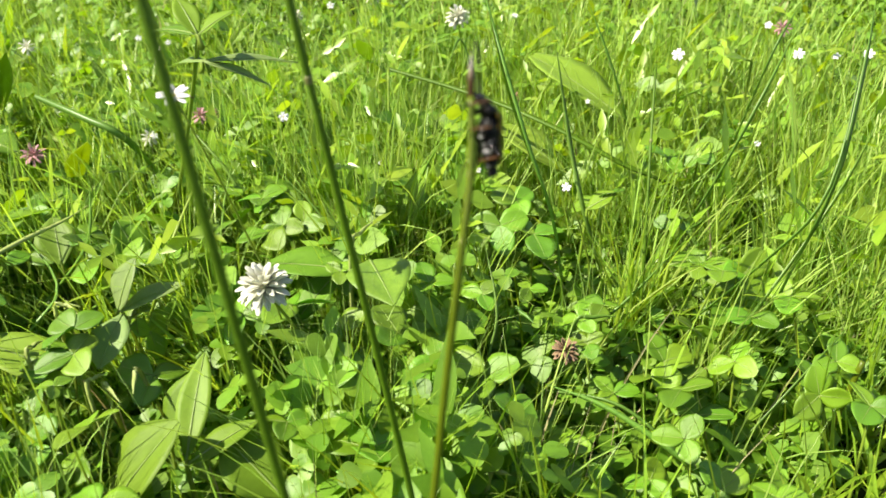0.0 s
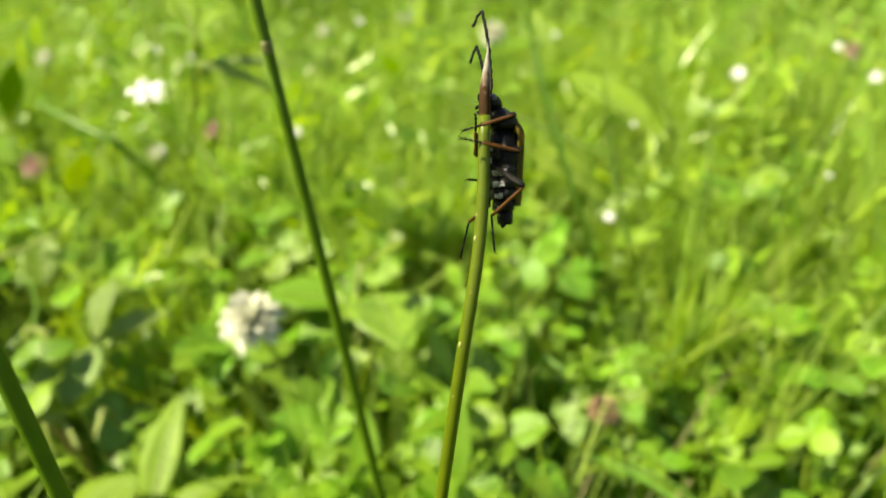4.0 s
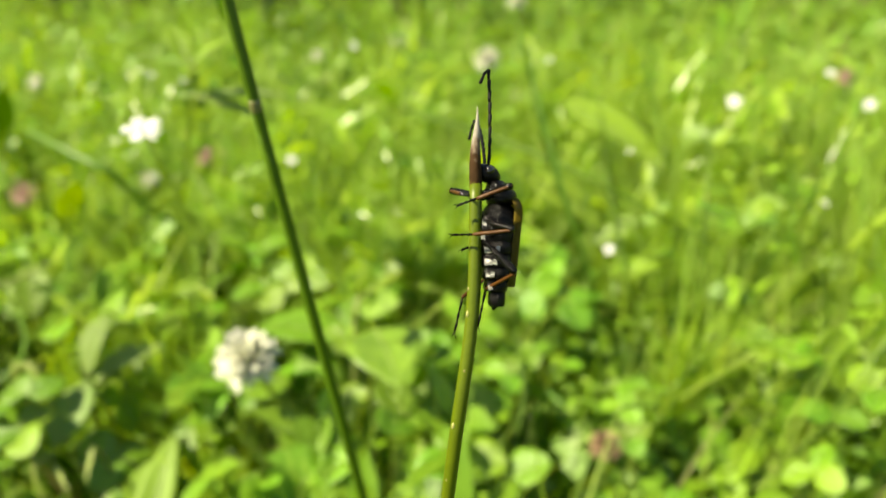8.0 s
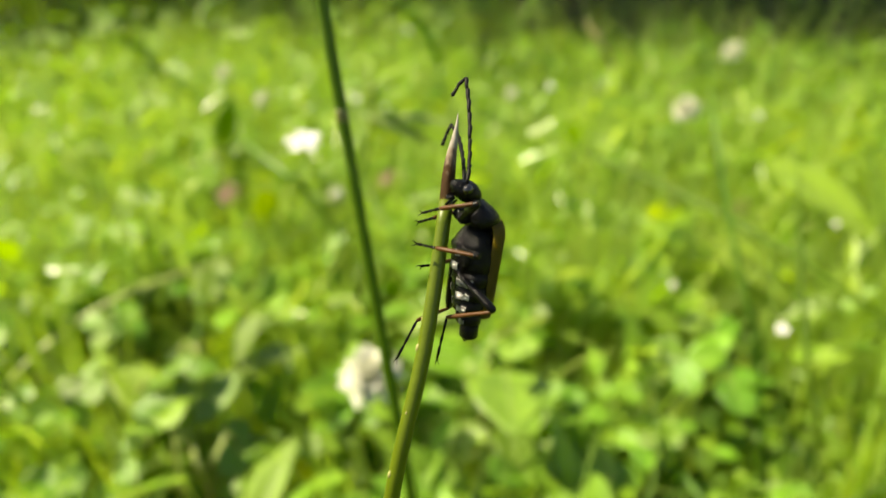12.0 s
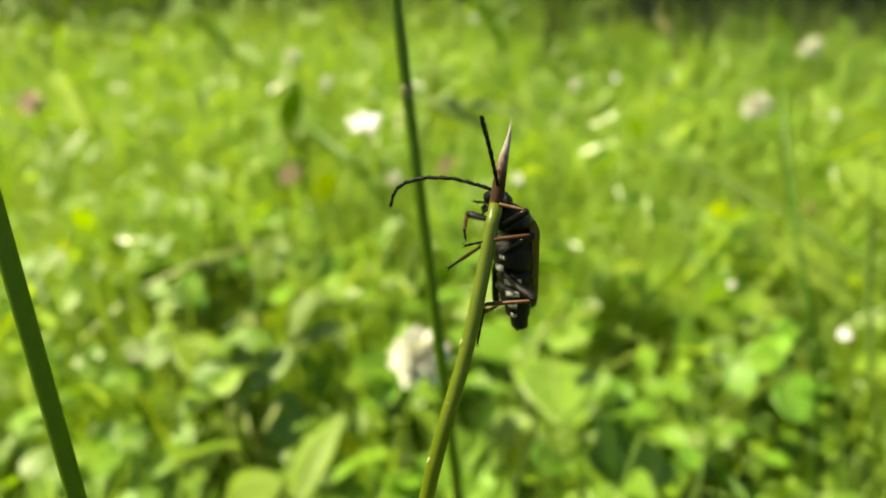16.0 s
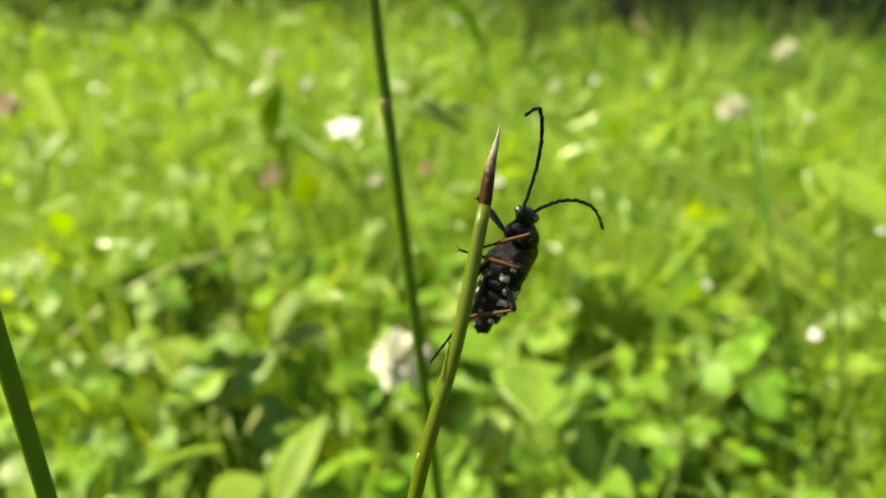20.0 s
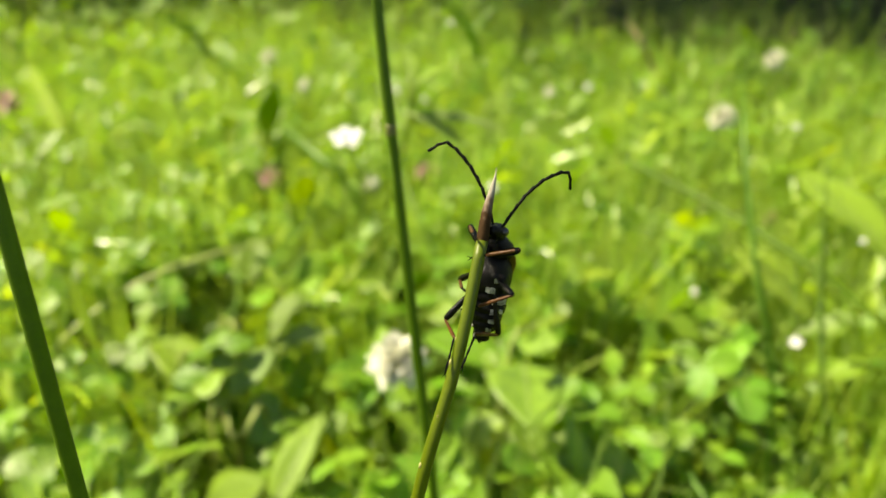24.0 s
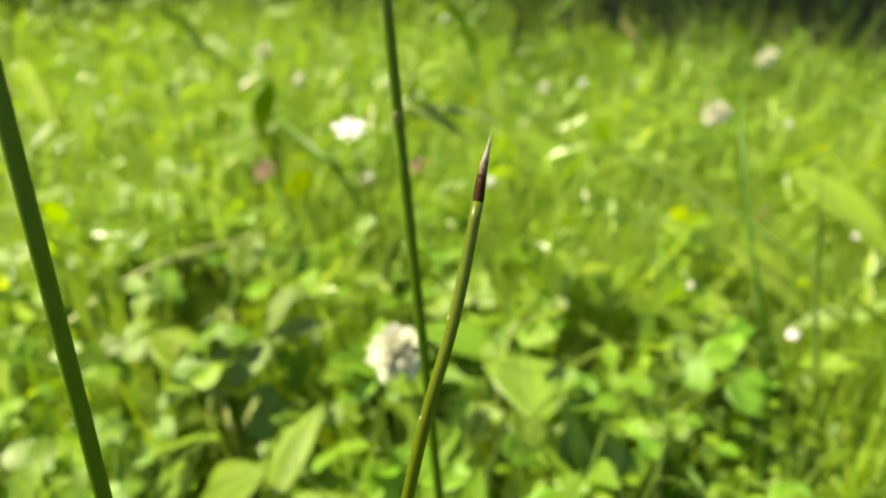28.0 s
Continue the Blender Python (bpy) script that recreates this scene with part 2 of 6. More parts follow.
def blade_shape(length, width, profile, cols=2, fold=0.15, droop=0.0, wave=0.0, thick=0.00025):
    """A leaf along +y from the origin, folded on its midrib: profile gives the half width (0 to 1) along its length. Two skins."""
    n = len(profile)
    rows = []
    for i, h in enumerate(profile):
        s = i / (n - 1)
        y = length * s
        z = -droop * length * s * s
        rows.append([(c / cols * width * h, y, z + abs(c / cols) * width * h * fold
                      + wave * width * math.sin(9 * s + c) * abs(c / cols)) for c in range(-cols, cols + 1)])
    k = 2 * cols + 1
    top = [p for r in rows for p in r]
    low = [(x, y, z - thick) for x, y, z in top]
    m = len(top)
    faces = []
    for i in range(n - 1):
        for c in range(k - 1):
            a = i * k + c
            faces.append((a, a + 1, a + 1 + k, a + k))
            faces.append((m + a, m + a + k, m + a + 1 + k, m + a + 1))
    for i in range(n - 1):
        for c, flip in ((0, False), (k - 1, True)):
            a, b = i * k + c, (i + 1) * k + c
            faces.append((a, b, m + b, m + a) if not flip else (b, a, m + a, m + b))
    return top + low, faces


OVAL = (0.06, 0.42, 0.72, 0.93, 1.0, 0.94, 0.78, 0.5, 0.1)
FULL = (0.12, 0.58, 0.84, 0.98, 1.0, 0.96, 0.84, 0.6, 0.3, 0.06)
ROUND = (0.10, 0.55, 0.86, 1.0, 1.0, 0.90, 0.66, 0.30)
LANCE = (0.18, 0.55, 0.85, 1.0, 0.95, 0.78, 0.52, 0.26, 0.03)


# ---- ground and distance ----
def ground_height(x, y):
    return 0.006 * math.sin(7 * x + 1) * math.cos(6 * y) + 0.004 * math.sin(23 * x - 11 * y)


def build_ground():
    ys = np.concatenate([np.linspace(-1.5, 3.0, 100), np.geomspace(3.2, 400, 26)])
    ys = np.concatenate([-np.geomspace(400, 1.7, 16), ys])
    xs = np.concatenate([-np.geomspace(400, 2.1, 20), np.linspace(-2, 2, 90), np.geomspace(2.1, 400, 20)])
    verts = [(x, y, ground_height(x, y)) for y in ys for x in xs]
    k = len(xs)
    faces = [(j * k + i, j * k + i + 1, (j + 1) * k + i + 1, (j + 1) * k + i) for j in range(len(ys) - 1) for i in range(k - 1)]
    tagged(new("ground", mesh_of("ground", verts, faces, M_SOIL)), "dark soil under a meadow", "ground", kind="structure")


build_ground()


def in_view(n, y0, y1, dense=1.0):
    """n places on the meadow, in the wedge that the walk shows; more of them near by."""
    r = y0 + (y1 - y0) * rng.random(n) ** dense
    a = np.radians(rng.uniform(-44, 66, n))
    return np.stack([-np.sin(a) * r, np.cos(a) * r + 0.02], 1)


def grass_patch(name, places, length, width, lean, material, label, segs=5, base=0.0):
    """Many curved tapering blades, each two skins of a shallow V, in one mesh."""
    n = len(places)
    L = length[0] + (length[1] - length[0]) * rng.random(n) ** 1.5
    W = rng.uniform(*width, n)
    az, tip = rng.uniform(0, 2 * np.pi, n), rng.uniform(0, 2 * np.pi, n)
    bend = np.abs(rng.normal(0, lean, n)) + 0.08
    s = np.linspace(0, 1, segs + 1)
    ang = bend[:, None] * (0.25 + 1.1 * s[None, :] ** 1.4)
    ds = L[:, None] / segs
    hor = np.concatenate([np.zeros((n, 1)), np.cumsum(np.sin(ang[:, 1:]) * ds, 1)], 1)
    ver = np.concatenate([np.zeros((n, 1)), np.cumsum(np.cos(ang[:, 1:]) * ds, 1)], 1)
    w = W[:, None] * np.interp(s, (0, 0.3, 0.75, 1), (0.75, 1.0, 0.7, 0.06))[None, :]
    cx = places[:, :1] + hor * np.cos(az)[:, None]
    cy = places[:, 1:] + hor * np.sin(az)[:, None]
    cz = base + ver
    ox, oy = -np.sin(tip)[:, None] * w, np.cos(tip)[:, None] * w
    mid = w * 0.5
    left = np.stack([cx - ox, cy - oy, cz], -1)
    right = np.stack([cx + ox, cy + oy, cz], -1)
    rib = np.stack([cx + np.cos(tip)[:, None] * mid, cy + np.sin(tip)[:, None] * mid, cz], -1)
    v = np.stack([left, rib, right], 2)                      # n, segs+1, 3, 3
    k = (segs + 1) * 3
    i = np.arange(segs)[:, None] * 3 + np.array([0, 1])[None, :]
    q = np.stack([i, i + 1, i + 4, i + 3], -1).reshape(-1, 4)
    faces = (q[None] + (np.arange(n) * k)[:, None, None]).reshape(-1, 4)
    return big_mesh(name, v.reshape(-1, 3), faces, material, label)


def big_mesh(name, verts, faces, material, label, category="grass"):
    me = bpy.data.meshes.new(name)
    me.vertices.add(len(verts))
    me.vertices.foreach_set("co", np.ascontiguousarray(verts, np.float32).ravel())
    n, k = faces.shape
    me.loops.add(n * k)
    me.loops.foreach_set("vertex_index", faces.astype(np.int32).ravel())
    me.polygons.add(n)
    me.polygons.foreach_set("loop_start", np.arange(n, dtype=np.int32) * k)
    me.polygons.foreach_set("use_smooth", np.ones(n, bool))
    me.update(calc_edges=True)
    me.validate()
    me.materials.append(material)
    return tagged(new(name, me), label, category, kind="stuff")


def leaf_field(name, places, heights, size, material, label, profile, leaves=3, tilt=0.35, long=1.1):
    """Three-part (or single) leaves on thin stalks, in one mesh."""
    m = len(profile)
    s = np.linspace(0, 1, m)
    h = np.array(profile)
    one = np.stack([np.stack([c * h * 0.5, s * long, np.abs(c) * h * 0.13 - 0.18 * s * s], -1) for c in (-1.0, 0.0, 1.0)], 1).reshape(-1, 3)
    i = np.arange(m - 1)[:, None] * 3 + np.array([0, 1])[None, :]
    quad = np.stack([i, i + 1, i + 4, i + 3], -1).reshape(-1, 4)
    n = len(places)
    S = rng.uniform(*size, n)
    spin = rng.uniform(0, 2 * np.pi, n)
    tx, ty = rng.normal(0, tilt, n), rng.normal(0, tilt, n)
    verts, faces, o = [], [], 0
    for a in range(leaves):
        t = spin + a * 2 * np.pi / max(leaves, 1) + rng.normal(0, 0.12, n)
        c, sn = np.cos(t)[:, None], np.sin(t)[:, None]
        x = one[None, :, 0] * c - one[None, :, 1] * sn
        y = one[None, :, 0] * sn + one[None, :, 1] * c
        z = one[None, :, 2] + x * tx[:, None] + y * ty[:, None]
        p = np.stack([x, y, z], -1) * S[:, None, None]
        p += np.stack([places[:, 0], places[:, 1], heights], -1)[:, None, :]
        verts.append(p.reshape(-1, 3))
        faces.append((quad[None] + (np.arange(n) * len(one))[:, None, None]).reshape(-1, 4) + o)
        o += n * len(one)
    # stalks: thin crossed strips from the ground to the leaf
    lean = rng.normal(0, 0.018, (n, 2))
    a0 = np.stack([places[:, 0] + lean[:, 0], places[:, 1] + lean[:, 1], np.zeros(n)], -1)
    a1 = np.stack([places[:, 0], places[:, 1], heights - 0.0005], -1)
    for d in ((0.0006, 0, 0), (0, 0.0006, 0)):
        d = np.array(d)
        p = np.stack([a0 - d, a0 + d, a1 + d * 0.7, a1 - d * 0.7], 1)
        verts.append(p.reshape(-1, 3))
        faces.append(np.arange(4 * n).reshape(-1, 4) + o)
        o += 4 * n
    return big_mesh(name, np.concatenate(verts), np.concatenate(faces), material, label, "clover")


def clover_share(p):
    """Where clover prevails: near and to the left; grass to the right and far away."""
    return np.clip(0.95 - 2.6 * (p[:, 0] + 0.02) - 1.0 * p[:, 1], 0.06, 1.0)


CLEAR = []          # (x, y, radius): places that single leaves and flowers keep open


def kept_open(p, share):
    """Drops grass that would stand in a single leaf or flower."""
    for x, y, r in CLEAR:
        p = p[np.hypot(p[:, 0] - x, p[:, 1] - y) > r * share]
    return p


def open_spots(p):
    """Drops field leaves that would cover a single leaf or flower."""
    p = p[(p[:, 0] < 0.02) | (p[:, 1] > 0.36) | (rng.random(len(p)) < 0.6)]
    p = p[(p[:, 0] > -0.13) | (p[:, 1] > 0.26) | (rng.random(len(p)) < 0.45)]
    for x, y, r in CLEAR:
        p = p[np.hypot(p[:, 0] - x, p[:, 1] - y) > r]
    return p


# ---- flowers ----
def floret_mesh(material):
    v, f = blade_shape(0.0092, 0.0015, (0.35, 0.55, 0.8, 1.0, 0.85, 0.35), 1, 0.55, 0.12)
    return mesh_of("floret", v, f, material)


FLORET = {"white": floret_mesh(M_CREAM), "pink": floret_mesh(M_PINK), "withered": floret_mesh(M_WITHER)}


def stalk_mesh(name, top, bottom, r, material=M_STALK, sag=0.01):
    a, b = Vector(bottom), Vector(top)
    pts = [a.lerp(b, s) + Vector((sag * math.sin(s * math.pi), 0, 0)) for s in (0, 0.2, 0.4, 0.6, 0.8, 0.93, 1)]
    return tube_mesh(name, pts, [r * (1.15 - 0.3 * i / 6) for i in range(7)], material, 6)


def clover_head(x, y, z, diameter, look_of, label, florets=46, seed=1):
    """A round flower head of many narrow florets on a thin stalk."""
    r = random.Random(seed)
    CLEAR.extend(((x, y, 0.012), (x * 0.95, y - 0.022, 0.014)))
    root = thing("clover_flower", label, "flower", pose(x, y, z), "clover flowers")
    part("stalk", stalk_mesh("stalk", (0, 0, -0.002), (r.uniform(-0.02, 0.02), r.uniform(-0.02, 0.02), -z), 0.0009), root)
    k = diameter / 0.021
    for i in range(florets):
        u = (i + 0.5) / florets
        th = math.acos(1 - 1.75 * u)
        ph = i * 2.39996 + r.uniform(-0.2, 0.2)
        d = Vector((math.sin(th) * math.cos(ph), math.sin(th) * math.sin(ph), math.cos(th)))
        m = d.to_track_quat("Y", "Z").to_matrix().to_4x4()
        s = k * r.uniform(0.85, 1.15)
        part("floret", FLORET[look_of], root, "", Matrix.Translation(d * 0.0018 * k) @ m @ Matrix.Diagonal((s, s, s, 1)))
    return root


PETAL = mesh_of("petal", *blade_shape(0.0062, 0.00125, (0.35, 0.7, 1.0, 1.0, 0.85, 0.35), 1, 0.2, 0.08), M_WHITE)


def starwort(x, y, z, size, toward, seed):
    """A small white star flower: ten narrow lobes round a pale middle."""
    r = random.Random(seed)
    CLEAR.extend(((x, y, 0.010), (x * 0.95, y - 0.02, 0.011)))
    root = thing("stitchwort_flower", "small white star-shaped stitchwort flower on a thin stalk", "flower", pose(x, y, z), "white star flowers")
    part("stalk", stalk_mesh("stalk", (0, 0, 0), (r.uniform(-0.02, 0.02), r.uniform(-0.01, 0.02), -z), 0.0005), root)
    face = Vector(toward).normalized().to_track_quat("Z", "Y").to_matrix().to_4x4()
    k = size / 0.0125
    for i in range(10):
        a = (i // 2) * 72 + (12 if i % 2 else -12) + r.uniform(-3, 3)
        part("petal", PETAL, root, "", face @ pose(0, 0, 0, r.uniform(4, 18), 0, a) @ Matrix.Diagonal((k, k, k, 1)))
    bm = bmesh.new()
    bmesh.ops.create_icosphere(bm, subdivisions=2, radius=0.0011 * k)
    for v in bm.verts:
        v.co.z *= 0.6
    me = bpy.data.meshes.new("flower_centre")
    bm.to_mesh(me)
    bm.free()
    me.materials.append(M_ANTHER)
    part("flower_centre", me, root, "pale yellow middle", face)
    return root


clover_head(-0.0870, 0.2326, 0.1207, 0.022, "white", "round white clover flower head on a thin stalk", 80, seed=0)
clover_head(0.0050, 0.5805, 0.1259, 0.020, "white", "round white clover flower head on a thin stalk", 54, seed=1)
clover_head(-0.5043, 0.6989, 0.1045, 0.020, "white", "round white clover flower head on a thin stalk", 30, seed=2)
clover_head(0.0358, 0.7661, 0.1295, 0.021, "white", "round white clover flower head on a thin stalk", 30, seed=3)
clover_head(-0.0936, 0.8289, 0.0743, 0.020, "white", "round white clover flower head on a thin stalk", 30, seed=4)
clover_head(0.0501, 0.2370, 0.0710, 0.0125, "withered", "withered brown clover flower head low in the grass", 52, seed=5)
clover_head(0.0482, 0.5079, 0.0829, 0.010, "withered", "small withered brown clover head", 22, seed=6)
clover_head(-0.4703, 0.3541, 0.1500, 0.021, "pink", "rosy pink clover flower head", 24, seed=20)
clover_head(-0.1771, 0.4606, 0.1000, 0.010, "withered", "small withered brown clover head", 24, seed=21)
clover_head(-0.1865, 0.4594, 0.1000, 0.013, "pink", "faded pinkish clover flower head", 24, seed=22)
clover_head(0.2619, 0.5381, 0.1200, 0.014, "pink", "faded pinkish clover flower head", 24, seed=23)
clover_head(-0.2225, 0.4459, 0.0900, 0.012, "white", "small white clover flower head", 24, seed=24)
clover_head(-0.1407, 0.6208, 0.1200, 0.012, "white", "round white clover flower head on a thin stalk", 24, seed=25)
clover_head(-0.3600, 0.5646, 0.1200, 0.013, "white", "round white clover flower head on a thin stalk", 24, seed=26)
clover_head(-0.2847, 0.4066, 0.1000, 0.016, "pink", "faded pinkish clover flower head", 24, seed=27)
starwort(-0.1047, 0.2380, 0.2096, 0.0125, (0.2, -0.3, 1.0), 0)
starwort(-0.1065, 0.3891, 0.1292, 0.0066, (0.2713, -0.8697, 0.9124), 1)
starwort(0.0538, 0.2883, 0.1329, 0.0050, (-0.1618, -0.8281, 1.0367), 2)
starwort(0.1427, 0.4203, 0.1472, 0.0084, (-0.3173, -0.8837, 0.8440), 3)
starwort(0.2356, 0.4519, 0.1320, 0.0080, (-0.4581, -0.8264, 0.8273), 4)
starwort(-0.0528, 0.4160, 0.0792, 0.0050, (0.1286, -0.8609, 0.9923), 5)
starwort(0.2835, 0.4521, 0.1300, 0.0077, (-0.5034, -0.8028, 1.0196), 30)
starwort(0.2751, 0.4754, 0.1200, 0.0056, (-0.4734, -0.8180, 1.0269), 31)
starwort(-0.3419, 0.3850, 0.1000, 0.0043, (0.6905, -0.6335, 1.0492), 32)
starwort(-0.2099, 0.4285, 0.1000, 0.0050, (0.4828, -0.7871, 1.0838), 33)
starwort(0.0130, 0.3655, 0.1000, 0.0043, (0.0220, -0.8627, 1.2052), 34)
starwort(-0.1131, 0.6475, 0.1200, 0.0074, (0.1652, -0.9464, 0.9777), 35)
starwort(0.1906, 0.3860, 0.1000, 0.0043, (-0.3979, -0.8059, 1.1384), 36)
starwort(-0.2638, 0.6214, 0.1000, 0.0056, (0.4233, -0.8626, 0.9769), 37)
starwort(0.0577, 0.6275, 0.1100, 0.0062, (-0.0632, -0.9558, 0.9871), 38)
starwort(-0.2691, 0.5766, 0.1200, 0.0056, (0.4053, -0.8683, 0.9861), 39)
starwort(-0.3535, 0.8858, 0.1200, 0.0087, (0.4034, -0.8979, 0.8761), 40)
starwort(0.2404, 0.5172, 0.1300, 0.0062, (-0.4020, -0.8648, 1.0010), 41)
starwort(0.0915, 0.4368, 0.1100, 0.0037, (-0.1871, -0.8932, 1.1090), 42)


# ---- leaves, blades and stalks ----
M_GRASS_1 = shader("single_grass_blade", (0.16, 0.29, 0.04), 0.4, (0.11, 0.22, 0.025), 60, 0.6, 0.2, GLOW, 0.42, 0.45, 0.2)
M_DRY_1 = shader("single_dry_stalk", (0.40, 0.34, 0.17), 0.6, (0.25, 0.19, 0.09), 60, 0.7, 0.3, (1.2, 1.0, 0.7), 0.3, 0.3, 0.2)
M_RIB = shader("leaf_rib", (0.24, 0.34, 0.09), 0.45, None, 200, 0.3, 0.1, GLOW, 0.3, 0.4)


def broad_leaf(base, tip, half, material, profile, label):
    """One leaf from its foot to its tip, with a raised rib and a stalk down to the ground."""
    a, b = Vector(base), Vector(tip)
    d = b - a
    long = d.length
    side = d.cross(Vector((0, 0, 1)))
    if side.length < 0.2 * long:
        side = Vector((1, 0, 0))
    side.normalize()
    y = d.normalized()
    m = Matrix((side, y, side.cross(y))).transposed().to_4x4()
    m.translation = a
    c = (a + b) / 2
    for k in range(3):
        CLEAR.append((c.x * (1 - 0.06 * k), c.y - 0.02 * k, max(0.012, half * 1.1)))
    CLEAR.extend(((b.x, b.y, 0.012), (b.x * 0.95, b.y - 0.022, 0.012)))
    root = thing("broad_leaf", label, "leaf", m, "broad leaves")
    part("blade", mesh_of("blade", *blade_shape(long, half, profile, 3, 0.22, 0.12, 0.05), material), root)
    n = 8
    rib = [(0, long * i / n, -0.12 * long * (i / n) ** 2 + 0.0002) for i in range(n + 1)]
    part("rib", tube_mesh("rib", rib, [0.0006 * (1 - 0.8 * i / n) for i in range(n + 1)], M_RIB, 5), root, "pale midrib")
    inv = m.inverted()
    foot = Vector((a.x - d.x * 0.25, a.y - d.y * 0.25, -0.005)) if a.z < 0.15 else a - d * 0.08 - Vector((0, 0, 0.006))
    pts = [inv @ p for p in (foot, foot.lerp(a, 0.5) + Vector((0, 0, 0.01 if a.z < 0.15 else 0.0)), a - d * 0.03, a + d * 0.04)]
    part("stalk", tube_mesh("stalk", pts, [0.0011, 0.001, 0.0008, 0.0005], M_STALK, 6), root)
    return root


LEAFLET = mesh_of("leaflet", *blade_shape(1.12, 0.5, ROUND, 3, 0.2, 0.14, 0.03, 0.012), M_CLOVER)
LEAFLET_RIB = tube_mesh("leaflet_rib", [(0, i / 6 * 1.08, -0.14 * 1.12 * (i / 6 * 0.96) ** 2 + 0.008) for i in range(7)], [0.018 * (1 - i / 7) for i in range(7)], M_RIB, 4)


def clover_leaf(x, y, z, size):
    r = random.Random(int(x * 1e4) * 31 + int(y * 1e4))
    CLEAR.append((x, y, size * 0.35))
    root = thing("clover_leaf", "three-part green clover leaf on a thin stalk", "leaf",
                 pose(x, y, z, r.gauss(4, 17), r.gauss(0, 17), r.uniform(0, 360)), "clover leaves")
    size *= r.uniform(0.68, 0.98)
    for k in range(3):
        s = size * r.uniform(0.85, 1.08)
        leaf = part("leaflet", LEAFLET, root, "", pose(0, 0, 0, r.uniform(-14, 26), r.uniform(-22, 22), 120 * k + r.uniform(-14, 14)) @ Matrix.Diagonal((s, s, s, 1)))
        part("rib", LEAFLET_RIB, leaf)
    inv = root.matrix_basis.inverted()
    dx, dy = r.uniform(-0.02, 0.02), r.uniform(-0.02, 0.02)
    pts = [inv @ Vector(p) for p in ((x + dx, y + dy, -0.004), (x + dx * 0.8, y + dy * 0.8, z * 0.5), (x + dx * 0.2, y + dy * 0.2, z * 0.9), (x, y, z))]
    part("stalk", tube_mesh("stalk", pts, [0.0008, 0.0007, 0.0006, 0.0005], M_STALK, 5), root)
    return root


def smooth_line(points, n=14):
    """Points along a smooth line through the given ones."""
    P = [Vector(p) for p in points]
    P = [P[0] * 2 - P[1]] + P + [P[-1] * 2 - P[-2]]
    out = []
    for i in range(1, len(P) - 2):
        a, b, c, d = P[i - 1:i + 3]
        for k in range(n // (len(P) - 3) + 1):
            t = k / (n // (len(P) - 3) + 1)
            out.append(0.5 * ((2 * b) + (c - a) * t + (2 * a - 5 * b + 4 * c - d) * t * t + (3 * b - a - 3 * c + d) * t ** 3))
    return out + [P[-2]]


def long_blade(points, half, material, label):
    """A single long grass blade with a keel, along a smooth line."""
    line = smooth_line(points)
    o = line[0].copy()
    n = len(line)
    for p in line[n // 3::2]:
        CLEAR.extend(((p.x, p.y - 0.012, 0.014), (p.x, p.y - 0.034, 0.012)))
    verts, faces = [], []
    for i, p in enumerate(line):
        d = (line[min(i + 1, n - 1)] - line[max(i - 1, 0)]).normalized()
        side = d.cross(Vector((0.25, -0.9, 0.5)))
        side = side.normalized() if side.length > 0.1 else Vector((1, 0, 0))
        up = side.cross(d)
        w = half * (0.8 + 0.2 * math.sin(math.pi * i / n)) * min(1.0, 3.0 * (1 - i / n) + 0.06)
        verts += [p - o - side * w, p - o - up * w * 0.45, p - o + side * w, p - o - up * (w * 0.45 - 0.0003)]
    for i in range(n - 1):
        for k in range(4):
            a, b = i * 4 + k, i * 4 + (k + 1) % 4
            faces.append((a, b, b + 4, a + 4))
    root = thing("grass_plant", label, "grass", Matrix.Translation(o), "single grass plants")
    part("blade", mesh_of("blade", verts, faces, material), root)
    return root


def stalk_thing(name, points, r, material, label):
    line = smooth_line(points)
    o = line[0].copy()
    root = thing(name, label, "plant", Matrix.Translation(o), "single stalks")
    part("stem", tube_mesh("stem", [p - o for p in line], [r * (1.1 - 0.35 * i / len(line)) for i in range(len(line))], material, 8), root)
    q = line[len(line) * 2 // 3] - o
    part("joint", tube_mesh("joint", [q - Vector((0, 0, 0.0012)), q, q + Vector((0, 0, 0.0012))], [r * 0.9, r * 1.25, r * 0.9], M_RING, 8), root)
    return root


broad_leaf((-0.1167, 0.1761, 0.0750), (-0.1161, 0.2154, 0.1000), 0.0074, M_BROAD, OVAL, "long oval green leaf held up from the ground")
broad_leaf((-0.1154, 0.1741, 0.0750), (-0.0898, 0.1901, 0.0850), 0.0065, M_BROAD, OVAL, "pale green oval leaf with insect holes")
broad_leaf((-0.1420, 0.1602, 0.0700), (-0.1178, 0.1763, 0.1000), 0.0161, M_BROAD, OVAL, "large broad green herb leaf")
broad_leaf((-0.1713, 0.2546, 0.0900), (-0.1624, 0.2651, 0.1150), 0.0090, M_GREY, OVAL, "grey-green oval herb leaf")
broad_leaf((-0.1713, 0.2546, 0.0900), (-0.1416, 0.2677, 0.1000), 0.0071, M_GREY, OVAL, "grey-green oval leaf with insect holes")
broad_leaf((-0.1686, 0.2528, 0.0900), (-0.1712, 0.2235, 0.0850), 0.0101, M_GREY, OVAL, "grey-green oval herb leaf")
broad_leaf((-0.1915, 0.2369, 0.0600), (-0.2533, 0.2498, 0.0900), 0.0132, M_YELLOW, LANCE, "yellowing jagged dandelion leaf")
broad_leaf((-0.0775, 0.1677, 0.0600), (-0.1012, 0.1847, 0.0800), 0.0142, M_BROAD, OVAL, "large dark green leaf in shade")
